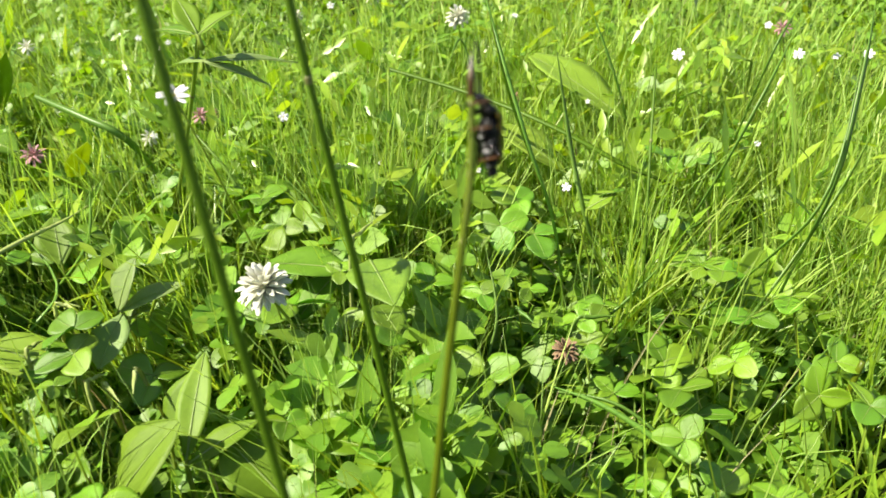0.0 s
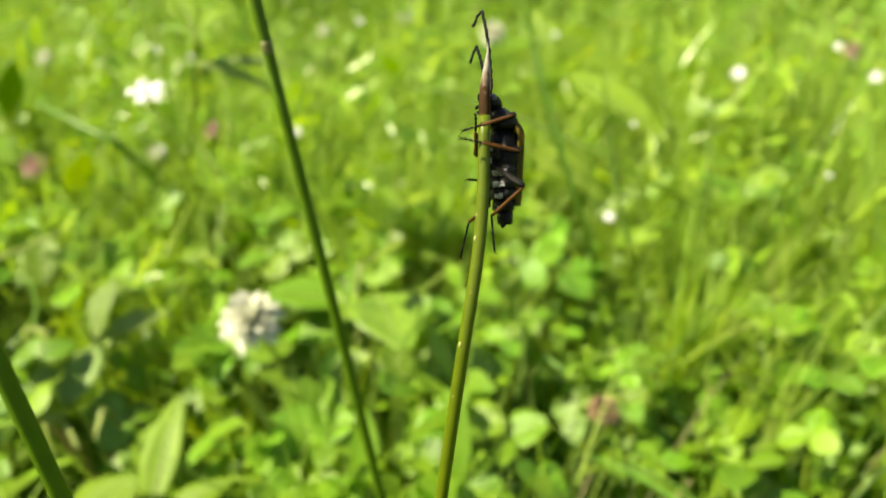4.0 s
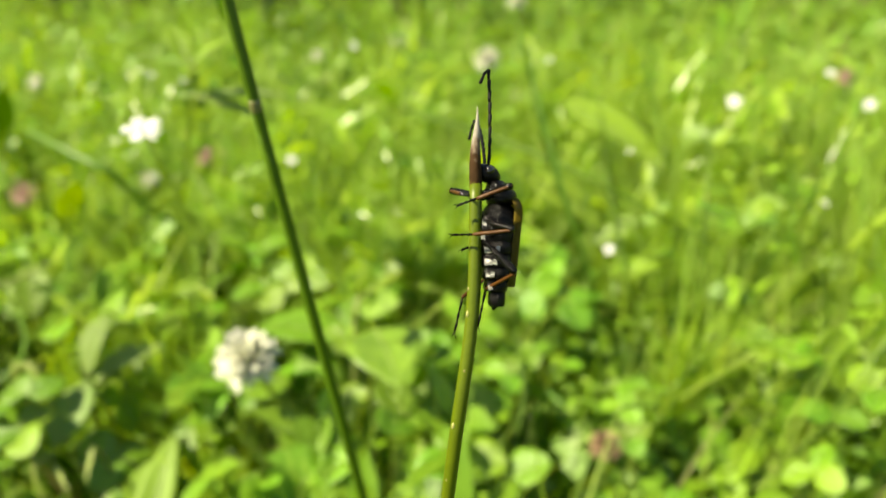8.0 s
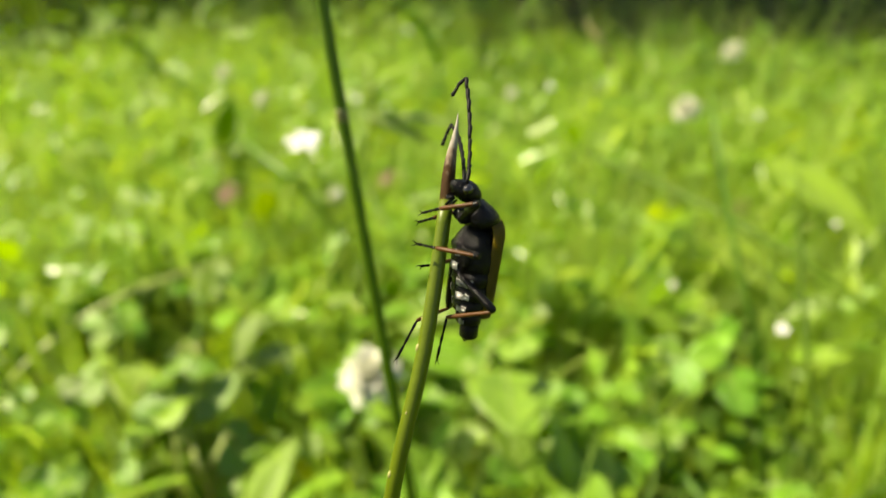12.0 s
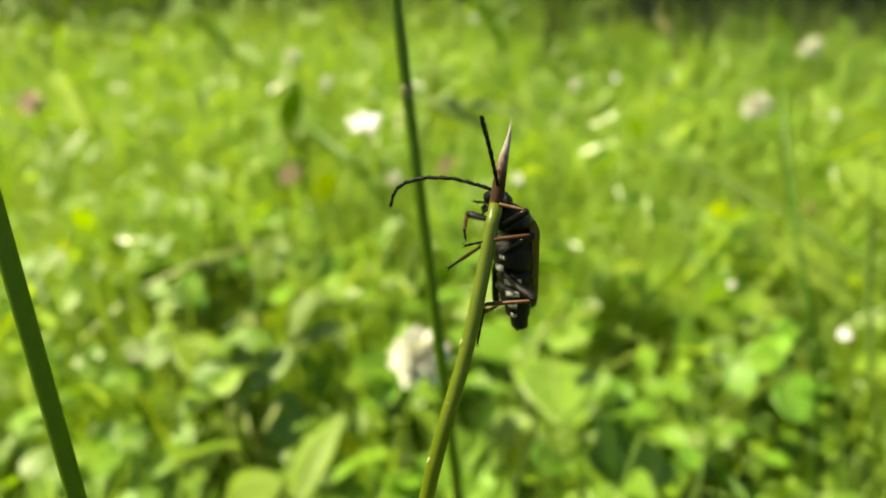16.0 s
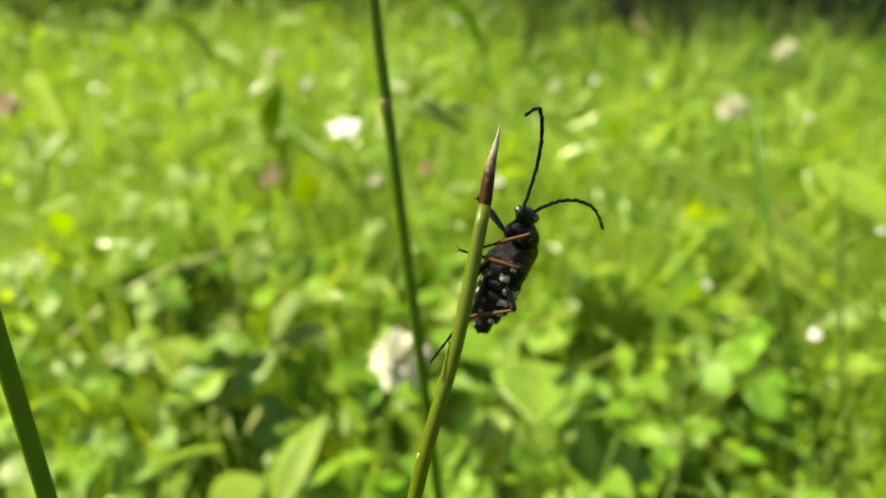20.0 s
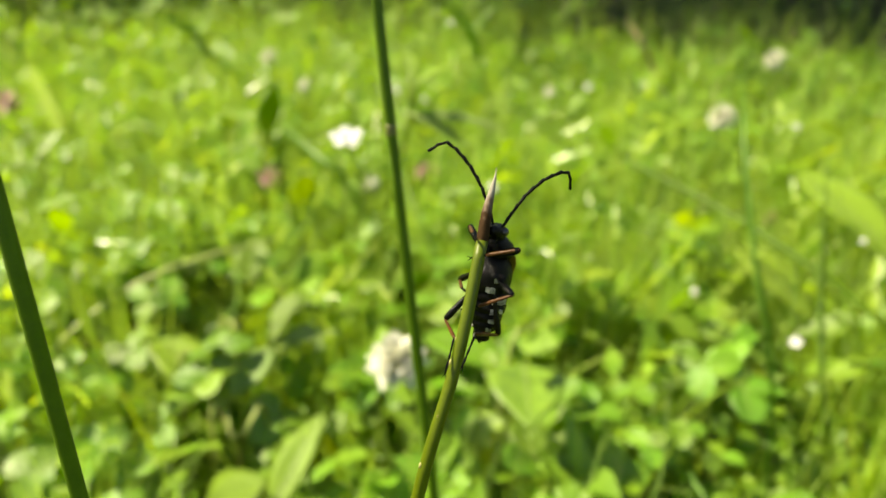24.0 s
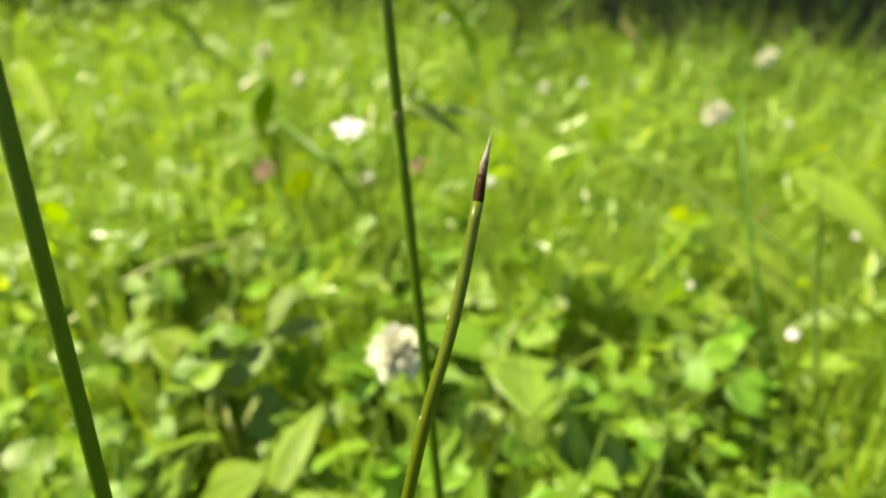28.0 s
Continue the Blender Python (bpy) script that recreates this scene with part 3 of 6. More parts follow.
broad_leaf((-0.0576, 0.2879, 0.0850), (-0.1039, 0.2913, 0.0950), 0.0130, M_BROAD, OVAL, "large dark green leaf behind the clover flower")
broad_leaf((-0.0668, 0.2947, 0.0800), (-0.0891, 0.2697, 0.0700), 0.0103, M_BROAD, OVAL, "plain green oval leaf")
broad_leaf((-0.1230, 0.3262, 0.1900), (-0.1488, 0.3436, 0.1850), 0.0048, M_GREY, OVAL, "grey-green leaf of a tall herb")
broad_leaf((-0.1230, 0.3262, 0.1900), (-0.0811, 0.3475, 0.1850), 0.0056, M_GREY, LANCE, "grey-green leaf of a tall herb")
broad_leaf((-0.1226, 0.3246, 0.1900), (-0.0917, 0.3260, 0.1800), 0.0045, M_GREY, LANCE, "grey-green leaf of a tall herb")
broad_leaf((-0.1208, 0.3201, 0.2050), (-0.1317, 0.3350, 0.2200), 0.0061, M_BROAD, OVAL, "green top leaf of a tall herb")
broad_leaf((-0.1202, 0.3200, 0.2050), (-0.1049, 0.3285, 0.2150), 0.0065, M_BROAD, OVAL, "green top leaf of a tall herb")
broad_leaf((-0.1213, 0.3201, 0.2050), (-0.1513, 0.3437, 0.2050), 0.0056, M_BROAD, OVAL, "green top leaf of a tall herb")
broad_leaf((-0.3301, 0.4989, 0.0300), (-0.3490, 0.5285, 0.0650), 0.0145, M_YELLOW, LANCE, "yellow-green upright meadow leaf")
broad_leaf((-0.0355, 0.3411, 0.0600), (-0.0231, 0.3480, 0.1150), 0.0120, M_ROUND, OVAL, "translucent yellow-green upright leaf")
broad_leaf((0.1246, 0.4732, 0.0800), (0.0656, 0.5146, 0.1220), 0.0216, M_YELLOW, ROUND, "broad yellow-green sunlit leaf")
broad_leaf((0.0739, 0.4086, 0.0720), (0.0313, 0.4340, 0.1020), 0.0160, M_YELLOW, OVAL, "broad yellow-green sunlit leaf")
broad_leaf((0.0756, 0.3332, 0.0900), (0.0908, 0.3360, 0.1000), 0.0071, M_BROAD, ROUND, "small round green leaf")
broad_leaf((0.1003, 0.2204, 0.0600), (0.1141, 0.2269, 0.0680), 0.0073, M_BROAD, ROUND, "round light green leaf")
broad_leaf((0.1133, 0.2356, 0.0800), (0.1006, 0.2343, 0.0950), 0.0045, M_BROAD, OVAL, "small green oval leaf")
broad_leaf((0.2132, 0.4710, 0.1200), (0.1925, 0.4631, 0.1300), 0.0077, M_BROAD, OVAL, "small green meadow leaf")
broad_leaf((-0.2989, 0.4117, 0.1000), (-0.3219, 0.4190, 0.1100), 0.0127, M_BROAD, OVAL, "pale green sunlit leaf")
broad_leaf((-0.1836, 0.3134, 0.0700), (-0.1943, 0.3229, 0.1000), 0.0119, M_BROAD, OVAL, "bright green sunlit leaf")
broad_leaf((-0.2279, 0.3082, 0.0800), (-0.2376, 0.3314, 0.1000), 0.0113, M_BROAD, OVAL, "green leaf in shade")
broad_leaf((-0.1349, 0.1986, 0.0600), (-0.1198, 0.2205, 0.0900), 0.0112, M_BROAD, LANCE, "long light green leaf")
broad_leaf((-0.2678, 0.1703, 0.0500), (-0.2716, 0.1627, 0.0800), 0.0158, M_BROAD, OVAL, "plain green leaf low in the meadow")
broad_leaf((0.1430, 0.1853, 0.0200), (0.1297, 0.1909, 0.0300), 0.0076, M_DEAD, OVAL, "dead brown leaf on the ground")
broad_leaf((-0.2561, 0.2347, 0.0300), (-0.2769, 0.2337, 0.0400), 0.0088, M_DEAD, OVAL, "dead brown leaf on the ground")
broad_leaf((0.1132, 0.2904, 0.0800), (0.1320, 0.2945, 0.0830), 0.0068, M_BROAD, OVAL, "plain green leaf low in the meadow")
broad_leaf((-0.2695, 0.4148, 0.0700), (-0.2321, 0.3792, 0.1300), 0.0087, M_YELLOW, OVAL, "yellow-green upright sunlit leaf")
broad_leaf((-0.8100, 0.6091, 0.0900), (-0.4728, 0.3964, 0.1200), 0.0075, M_YELLOW, LANCE, "yellow-green upright meadow leaf")
broad_leaf((-0.3637, 0.5063, 0.0900), (-0.3165, 0.4663, 0.1600), 0.0102, M_BROAD, LANCE, "dark green upright leaf")
broad_leaf((-0.0432, 0.2605, 0.1123), (-0.0298, 0.2260, 0.1190), 0.0150, M_ROUND, FULL, "light green round leaf")
clover_leaf(-0.0632, 0.2083, 0.0850, 0.021)
clover_leaf(-0.0386, 0.1718, 0.0850, 0.022)
clover_leaf(0.0088, 0.2132, 0.0800, 0.020)
clover_leaf(-0.1024, 0.3263, 0.0900, 0.016)
clover_leaf(-0.2021, 0.2531, 0.0700, 0.016)
clover_leaf(-0.1923, 0.1864, 0.0700, 0.017)
clover_leaf(-0.1512, 0.2296, 0.0700, 0.018)
clover_leaf(0.1338, 0.2717, 0.0900, 0.018)
clover_leaf(-0.0272, 0.2305, 0.0700, 0.018)
clover_leaf(0.0141, 0.1937, 0.0600, 0.020)
clover_leaf(0.0409, 0.1698, 0.0600, 0.015)
clover_leaf(-0.0159, 0.2701, 0.0900, 0.014)
clover_leaf(-0.0728, 0.2467, 0.0750, 0.017)
clover_leaf(-0.0335, 0.1997, 0.0700, 0.020)
clover_leaf(-0.1674, 0.1813, 0.0600, 0.016)
clover_leaf(-0.1106, 0.2453, 0.0700, 0.015)
long_blade([(-0.0458, 0.4596, 0.1300), (-0.0052, 0.4378, 0.1250), (0.0350, 0.4109, 0.1200), (0.0717, 0.3836, 0.1120), (0.1012, 0.3671, 0.1000), (0.1297, 0.3687, 0.0850), (0.1859, 0.4185, 0.0300)], 0.0016, M_RUSH, "long arched dark green grass blade")
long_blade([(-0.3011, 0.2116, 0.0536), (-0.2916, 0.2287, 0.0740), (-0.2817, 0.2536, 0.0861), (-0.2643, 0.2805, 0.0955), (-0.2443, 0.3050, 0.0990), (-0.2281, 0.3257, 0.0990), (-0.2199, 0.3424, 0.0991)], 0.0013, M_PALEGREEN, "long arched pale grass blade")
long_blade([(0.1241, 0.1681, 0.0300), (0.0982, 0.1736, 0.0600), (0.0771, 0.1829, 0.0750), (0.0579, 0.1960, 0.0800), (0.0363, 0.2081, 0.0800)], 0.0013, M_GRASS_1, "long arched grass blade")
long_blade([(0.0633, 0.2986, 0.0000), (0.0538, 0.3060, 0.0900), (0.0354, 0.3118, 0.1500), (0.0226, 0.3401, 0.1900), (0.0160, 0.3802, 0.2100)], 0.0010, M_GRASS_1, "tall thin grass blade")
long_blade([(0.0960, 0.3330, 0.0200), (0.0759, 0.3303, 0.0800), (0.0667, 0.3540, 0.1200), (0.0584, 0.3746, 0.1700)], 0.0015, M_GRASS_1, "tall thin grass blade")
long_blade([(0.1619, 0.2753, 0.0200), (0.1596, 0.2577, 0.1000), (0.1663, 0.2581, 0.1500), (0.1795, 0.2861, 0.1900), (0.1923, 0.3151, 0.2100)], 0.0012, M_GRASS_1, "tall thin grass blade")
long_blade([(0.1208, 0.3367, 0.0300), (0.1468, 0.3373, 0.1000), (0.1682, 0.3482, 0.1500), (0.1969, 0.3852, 0.1800)], 0.0010, M_GRASS_1, "tall thin grass blade")
long_blade([(-0.2679, 0.2566, 0.0300), (-0.2291, 0.2627, 0.0700), (-0.2240, 0.2927, 0.0800), (-0.2780, 0.3489, 0.0900)], 0.0008, M_GRASS_1, "single thin green grass blade")
long_blade([(-0.2709, 0.4115, 0.1400), (-0.2336, 0.3896, 0.1350), (-0.2060, 0.3839, 0.1200), (-0.2103, 0.4274, 0.0600)], 0.0022, M_GRASS_1, "broad drooping grass blade")
long_blade([(-0.1272, 0.4714, 0.0300), (-0.1277, 0.3715, 0.0600), (-0.1465, 0.3777, 0.1000), (-0.1745, 0.4035, 0.1200)], 0.0012, M_GRASS_1, "single curved green grass blade")
long_blade([(-0.5664, 0.7345, 0.0600), (-0.5123, 0.6152, 0.1200), (-0.5301, 0.6091, 0.1500), (-0.5525, 0.5896, 0.1700)], 0.0040, M_GRASS_1, "broad curved grass blade")
long_blade([(-0.2864, 0.7615, 0.0600), (-0.2337, 0.6839, 0.1200), (-0.2182, 0.6202, 0.1700), (-0.2412, 0.6028, 0.2000)], 0.0040, M_GRASS_1, "broad pale grass blade")
long_blade([(-0.0896, 0.9493, 0.0500), (-0.1061, 0.9069, 0.1000), (-0.1310, 0.9145, 0.1300)], 0.0030, M_DRY_1, "pale dry broken stalk")
long_blade([(0.0365, 0.1973, 0.0200), (0.0104, 0.2201, 0.0600), (0.0170, 0.2428, 0.0900), (0.0131, 0.2706, 0.1100)], 0.0008, M_GRASS_1, "single thin green grass blade")
stalk_thing("herb_stalk", [(-0.2239, 0.4041, 0.0000), (-0.1783, 0.3757, 0.0900), (-0.1456, 0.3544, 0.1600), (-0.1207, 0.3216, 0.2050)], 0.0013, M_STALK, "green stalk of a tall herb")
stalk_thing("grass_stalk", [(-0.0473, 0.4018, 0.0000), (-0.0476, 0.4232, 0.0700), (-0.0458, 0.4596, 0.1300)], 0.0010, M_STALK, "pale upright grass stalk")
stalk_thing("grass_stalk", [(0.1024, 0.2785, 0.0000), (0.1021, 0.3011, 0.0800), (0.1079, 0.3385, 0.1300), (0.1151, 0.3732, 0.1600)], 0.0009, M_RUSH, "thin dark upright grass stalk")
stalk_thing("herb_stalk", [(0.1652, 0.2005, 0.0100), (0.1710, 0.2061, 0.0500), (0.1759, 0.2116, 0.0850)], 0.0016, M_PERCH, "cut yellowish stalk with a brown end")
stalk_thing("herb_stalk", [(-0.2184, 0.3200, 0.0000), (-0.1748, 0.2847, 0.0600), (-0.1552, 0.2935, 0.1000), (-0.1453, 0.3239, 0.1200)], 0.0010, M_STALK, "thin green herb stalk")
stalk_thing("herb_stalk", [(-0.1756, 0.2606, 0.0400), (-0.1590, 0.2447, 0.0300), (-0.1700, 0.2663, 0.0600)], 0.0006, M_STALK, "thin green herb stalk")
stalk_thing("herb_stalk", [(-0.0815, 0.2009, 0.0100), (-0.0821, 0.2111, 0.0500), (-0.0793, 0.2217, 0.0850)], 0.0007, M_STALK, "thin green herb stalk")

clover_leaf(0.0968, 0.2071, 0.0750, 0.017)
clover_leaf(0.1035, 0.2008, 0.0650, 0.016)
clover_leaf(0.1443, 0.2728, 0.0850, 0.017)
clover_leaf(0.1282, 0.2831, 0.0850, 0.016)
clover_leaf(-0.0218, 0.1999, 0.0750, 0.016)
clover_leaf(-0.0306, 0.2384, 0.0850, 0.018)
clover_leaf(-0.0599, 0.2444, 0.0850, 0.017)
clover_leaf(0.0331, 0.1781, 0.0700, 0.015)
clover_leaf(0.1039, 0.1659, 0.0600, 0.017)
clover_leaf(0.0088, 0.1875, 0.0700, 0.018)
clover_leaf(-0.1916, 0.1777, 0.0700, 0.015)
clover_leaf(-0.1669, 0.1770, 0.0700, 0.016)
clover_leaf(-0.1101, 0.3497, 0.0950, 0.020)
clover_leaf(-0.1777, 0.3004, 0.0900, 0.017)
clover_leaf(-0.1093, 0.3198, 0.0900, 0.018)
clover_leaf(-0.0905, 0.3302, 0.0900, 0.015)
clover_leaf(-0.0006, 0.2505, 0.0800, 0.015)
clover_leaf(-0.0089, 0.2189, 0.0850, 0.017)
clover_leaf(0.0437, 0.1897, 0.0600, 0.015)
clover_leaf(0.0708, 0.2197, 0.0600, 0.014)
clover_leaf(0.0958, 0.2293, 0.0700, 0.016)
clover_leaf(0.1629, 0.2563, 0.0850, 0.015)
clover_leaf(0.1100, 0.2408, 0.0800, 0.014)
clover_leaf(0.1261, 0.2233, 0.0750, 0.014)
clover_leaf(0.0840, 0.3438, 0.0900, 0.018)
clover_leaf(0.0354, 0.3450, 0.0900, 0.017)
clover_leaf(0.0235, 0.3188, 0.0900, 0.015)
clover_leaf(0.0427, 0.3164, 0.0850, 0.017)
clover_leaf(-0.0247, 0.1803, 0.0750, 0.018)
clover_leaf(-0.0630, 0.1864, 0.0800, 0.016)
clover_leaf(-0.0469, 0.1659, 0.0750, 0.019)
clover_leaf(0.1682, 0.2168, 0.0800, 0.015)
clover_leaf(0.1703, 0.1905, 0.0800, 0.016)
clover_leaf(0.1588, 0.2060, 0.0700, 0.015)
clover_leaf(0.0779, 0.1749, 0.0550, 0.015)
clover_leaf(0.0544, 0.1667, 0.0600, 0.016)
clover_leaf(-0.0475, 0.2253, 0.0800, 0.016)
clover_leaf(-0.0851, 0.2615, 0.0850, 0.018)
clover_leaf(-0.1496, 0.3737, 0.0900, 0.015)
clover_leaf(-0.1307, 0.3339, 0.0900, 0.014)
clover_leaf(-0.2066, 0.3006, 0.0850, 0.016)
clover_leaf(-0.1978, 0.2052, 0.0700, 0.014)
clover_leaf(0.1418, 0.2482, 0.0800, 0.015)
clover_leaf(0.0617, 0.2422, 0.0700, 0.013)
long_blade([(-0.2149, 0.2584, 0.0040), (-0.2062, 0.2584, 0.0850), (-0.1990, 0.2583, 0.0920), (-0.1917, 0.2583, 0.0910)], 0.0011, M_PALEGREEN, "short pale narrow leaf")
long_blade([(-0.2106, 0.2238, 0.0040), (-0.2080, 0.2298, 0.0800), (-0.2059, 0.2347, 0.0870), (-0.2038, 0.2396, 0.0860)], 0.0011, M_PALEGREEN, "short pale narrow leaf")
long_blade([(-0.1739, 0.2046, 0.0040), (-0.1701, 0.2089, 0.0800), (-0.1669, 0.2126, 0.0870), (-0.1637, 0.2162, 0.0860)], 0.0011, M_PALEGREEN, "short pale narrow leaf")
long_blade([(-0.1728, 0.2210, 0.0040), (-0.1644, 0.2128, 0.0800), (-0.1573, 0.2059, 0.0870), (-0.1503, 0.1991, 0.0860)], 0.0011, M_PALEGREEN, "short pale narrow leaf")
long_blade([(-0.1535, 0.2321, 0.0040), (-0.1507, 0.2214, 0.0800), (-0.1483, 0.2124, 0.0870), (-0.1459, 0.2034, 0.0860)], 0.0011, M_PALEGREEN, "short pale narrow leaf")
long_blade([(-0.2117, 0.2709, 0.0040), (-0.2032, 0.2634, 0.0850), (-0.1962, 0.2572, 0.0920), (-0.1891, 0.2510, 0.0910)], 0.0011, M_PALEGREEN, "short pale narrow leaf")
long_blade([(0.0035, 0.1670, 0.0040), (0.0088, 0.1659, 0.0700), (0.0133, 0.1650, 0.0770), (0.0177, 0.1641, 0.0760)], 0.0011, M_PALEGREEN, "short pale narrow leaf")
long_blade([(0.0190, 0.2607, 0.0040), (0.0248, 0.2535, 0.0800), (0.0297, 0.2475, 0.0870), (0.0346, 0.2416, 0.0860)], 0.0011, M_GRASS_1, "short narrow green leaf")
long_blade([(0.0397, 0.2405, 0.0040), (0.0527, 0.2421, 0.0800), (0.0635, 0.2434, 0.0870), (0.0743, 0.2446, 0.0860)], 0.0011, M_GRASS_1, "short narrow green leaf")
long_blade([(-0.0628, 0.2666, 0.0040), (-0.0565, 0.2806, 0.1000), (-0.0513, 0.2923, 0.1070), (-0.0461, 0.3040, 0.1060)], 0.0011, M_PALEGREEN, "short pale narrow leaf")
long_blade([(0.1013, 0.2777, 0.0200), (0.1396, 0.2503, 0.1100), (0.1618, 0.2536, 0.1500), (0.1843, 0.3000, 0.2000)], 0.00085, M_GRASS_1, "thin straight green grass blade")
long_blade([(0.1213, 0.2514, 0.0200), (0.1418, 0.2482, 0.0800), (0.1801, 0.2751, 0.1300), (0.1963, 0.2876, 0.1700)], 0.00085, M_GRASS_1, "thin straight green grass blade")
long_blade([(0.0734, 0.3824, 0.0300), (0.0524, 0.3602, 0.0900), (0.0296, 0.3311, 0.1600), (0.0173, 0.3218, 0.2100)], 0.00085, M_GRASS_1, "thin straight green grass blade")
long_blade([(0.1412, 0.4622, 0.0400), (0.1124, 0.4500, 0.1200), (0.0913, 0.4659, 0.1700)], 0.00085, M_GRASS_1, "thin straight green grass blade")
long_blade([(0.1908, 0.4335, 0.0400), (0.2011, 0.4203, 0.1400), (0.2257, 0.4472, 0.1700)], 0.00085, M_GRASS_1, "thin straight green grass blade")
long_blade([(0.1103, 0.3549, 0.0300), (0.1435, 0.3408, 0.0700), (0.1555, 0.3282, 0.0900)], 0.00085, M_GRASS_1, "thin straight green grass blade")
long_blade([(-0.1672, 0.6012, 0.0800), (-0.1840, 0.6365, 0.1000), (-0.2029, 0.6777, 0.1200)], 0.00085, M_GRASS_1, "thin straight green grass blade")
long_blade([(0.0163, 0.5081, 0.1000), (0.0061, 0.5133, 0.1300), (-0.0052, 0.4829, 0.1200)], 0.00085, M_GRASS_1, "thin straight green grass blade")
long_blade([(0.0279, 0.2798, 0.0300), (0.0732, 0.2690, 0.0600), (0.1165, 0.2920, 0.0900)], 0.00085, M_GRASS_1, "thin straight green grass blade")
long_blade([(0.1533, 0.4699, 0.0600), (0.1593, 0.4528, 0.1000), (0.1736, 0.4343, 0.1200)], 0.00085, M_GRASS_1, "thin straight green grass blade")
long_blade([(-0.2521, 0.2992, 0.0500), (-0.2121, 0.3102, 0.0900), (-0.2058, 0.3279, 0.1200)], 0.00085, M_GRASS_1, "thin straight green grass blade")
long_blade([(-0.0431, 0.3568, 0.0300), (-0.0234, 0.3487, 0.1000), (-0.0086, 0.3476, 0.1300)], 0.00085, M_GRASS_1, "thin straight green grass blade")
long_blade([(0.1081, 0.1884, 0.0300), (0.1440, 0.2065, 0.0700), (0.1755, 0.2280, 0.0900)], 0.00085, M_GRASS_1, "thin straight green grass blade")
long_blade([(0.0376, 0.2227, 0.0600), (0.0700, 0.2026, 0.0700), (0.1005, 0.1835, 0.0500)], 0.00085, M_GRASS_1, "thin straight green grass blade")
spots = in_view(150, 0.17, 0.62, 0.9)
spots = spots[rng.random(len(spots)) < clover_share(spots)]
for px, py in spots:
    clover_leaf(float(px), float(py), float(rng.uniform(0.06, 0.10)), float(rng.uniform(0.011, 0.018)))


# ---- the meadow ----
def patchy(p, scale, low, high, far=0.0):
    """Keeps places in clumps: all of them where a slow noise is high, fewer where it is low, fewer still far away."""
    n = np.array([noise.noise(Vector((x * scale, y * scale, 3.7))) + 0.5 * noise.noise(Vector((x * scale * 3, y * scale * 3, 1.2))) for x, y in p])
    reach = np.hypot(p[:, 0], p[:, 1])
    # Far growth is thinned so that bare dark soil stands in for distant shade.
    share = np.clip((n - low) / (high - low), 0, 1) * np.where(reach > np.where(p[:, 0] > -0.25, 0.7, 0.86), 1 - far * np.where(p[:, 0] > -0.4, 1.2, 0.8), 1.0)
    return p[rng.random(len(p)) < share]


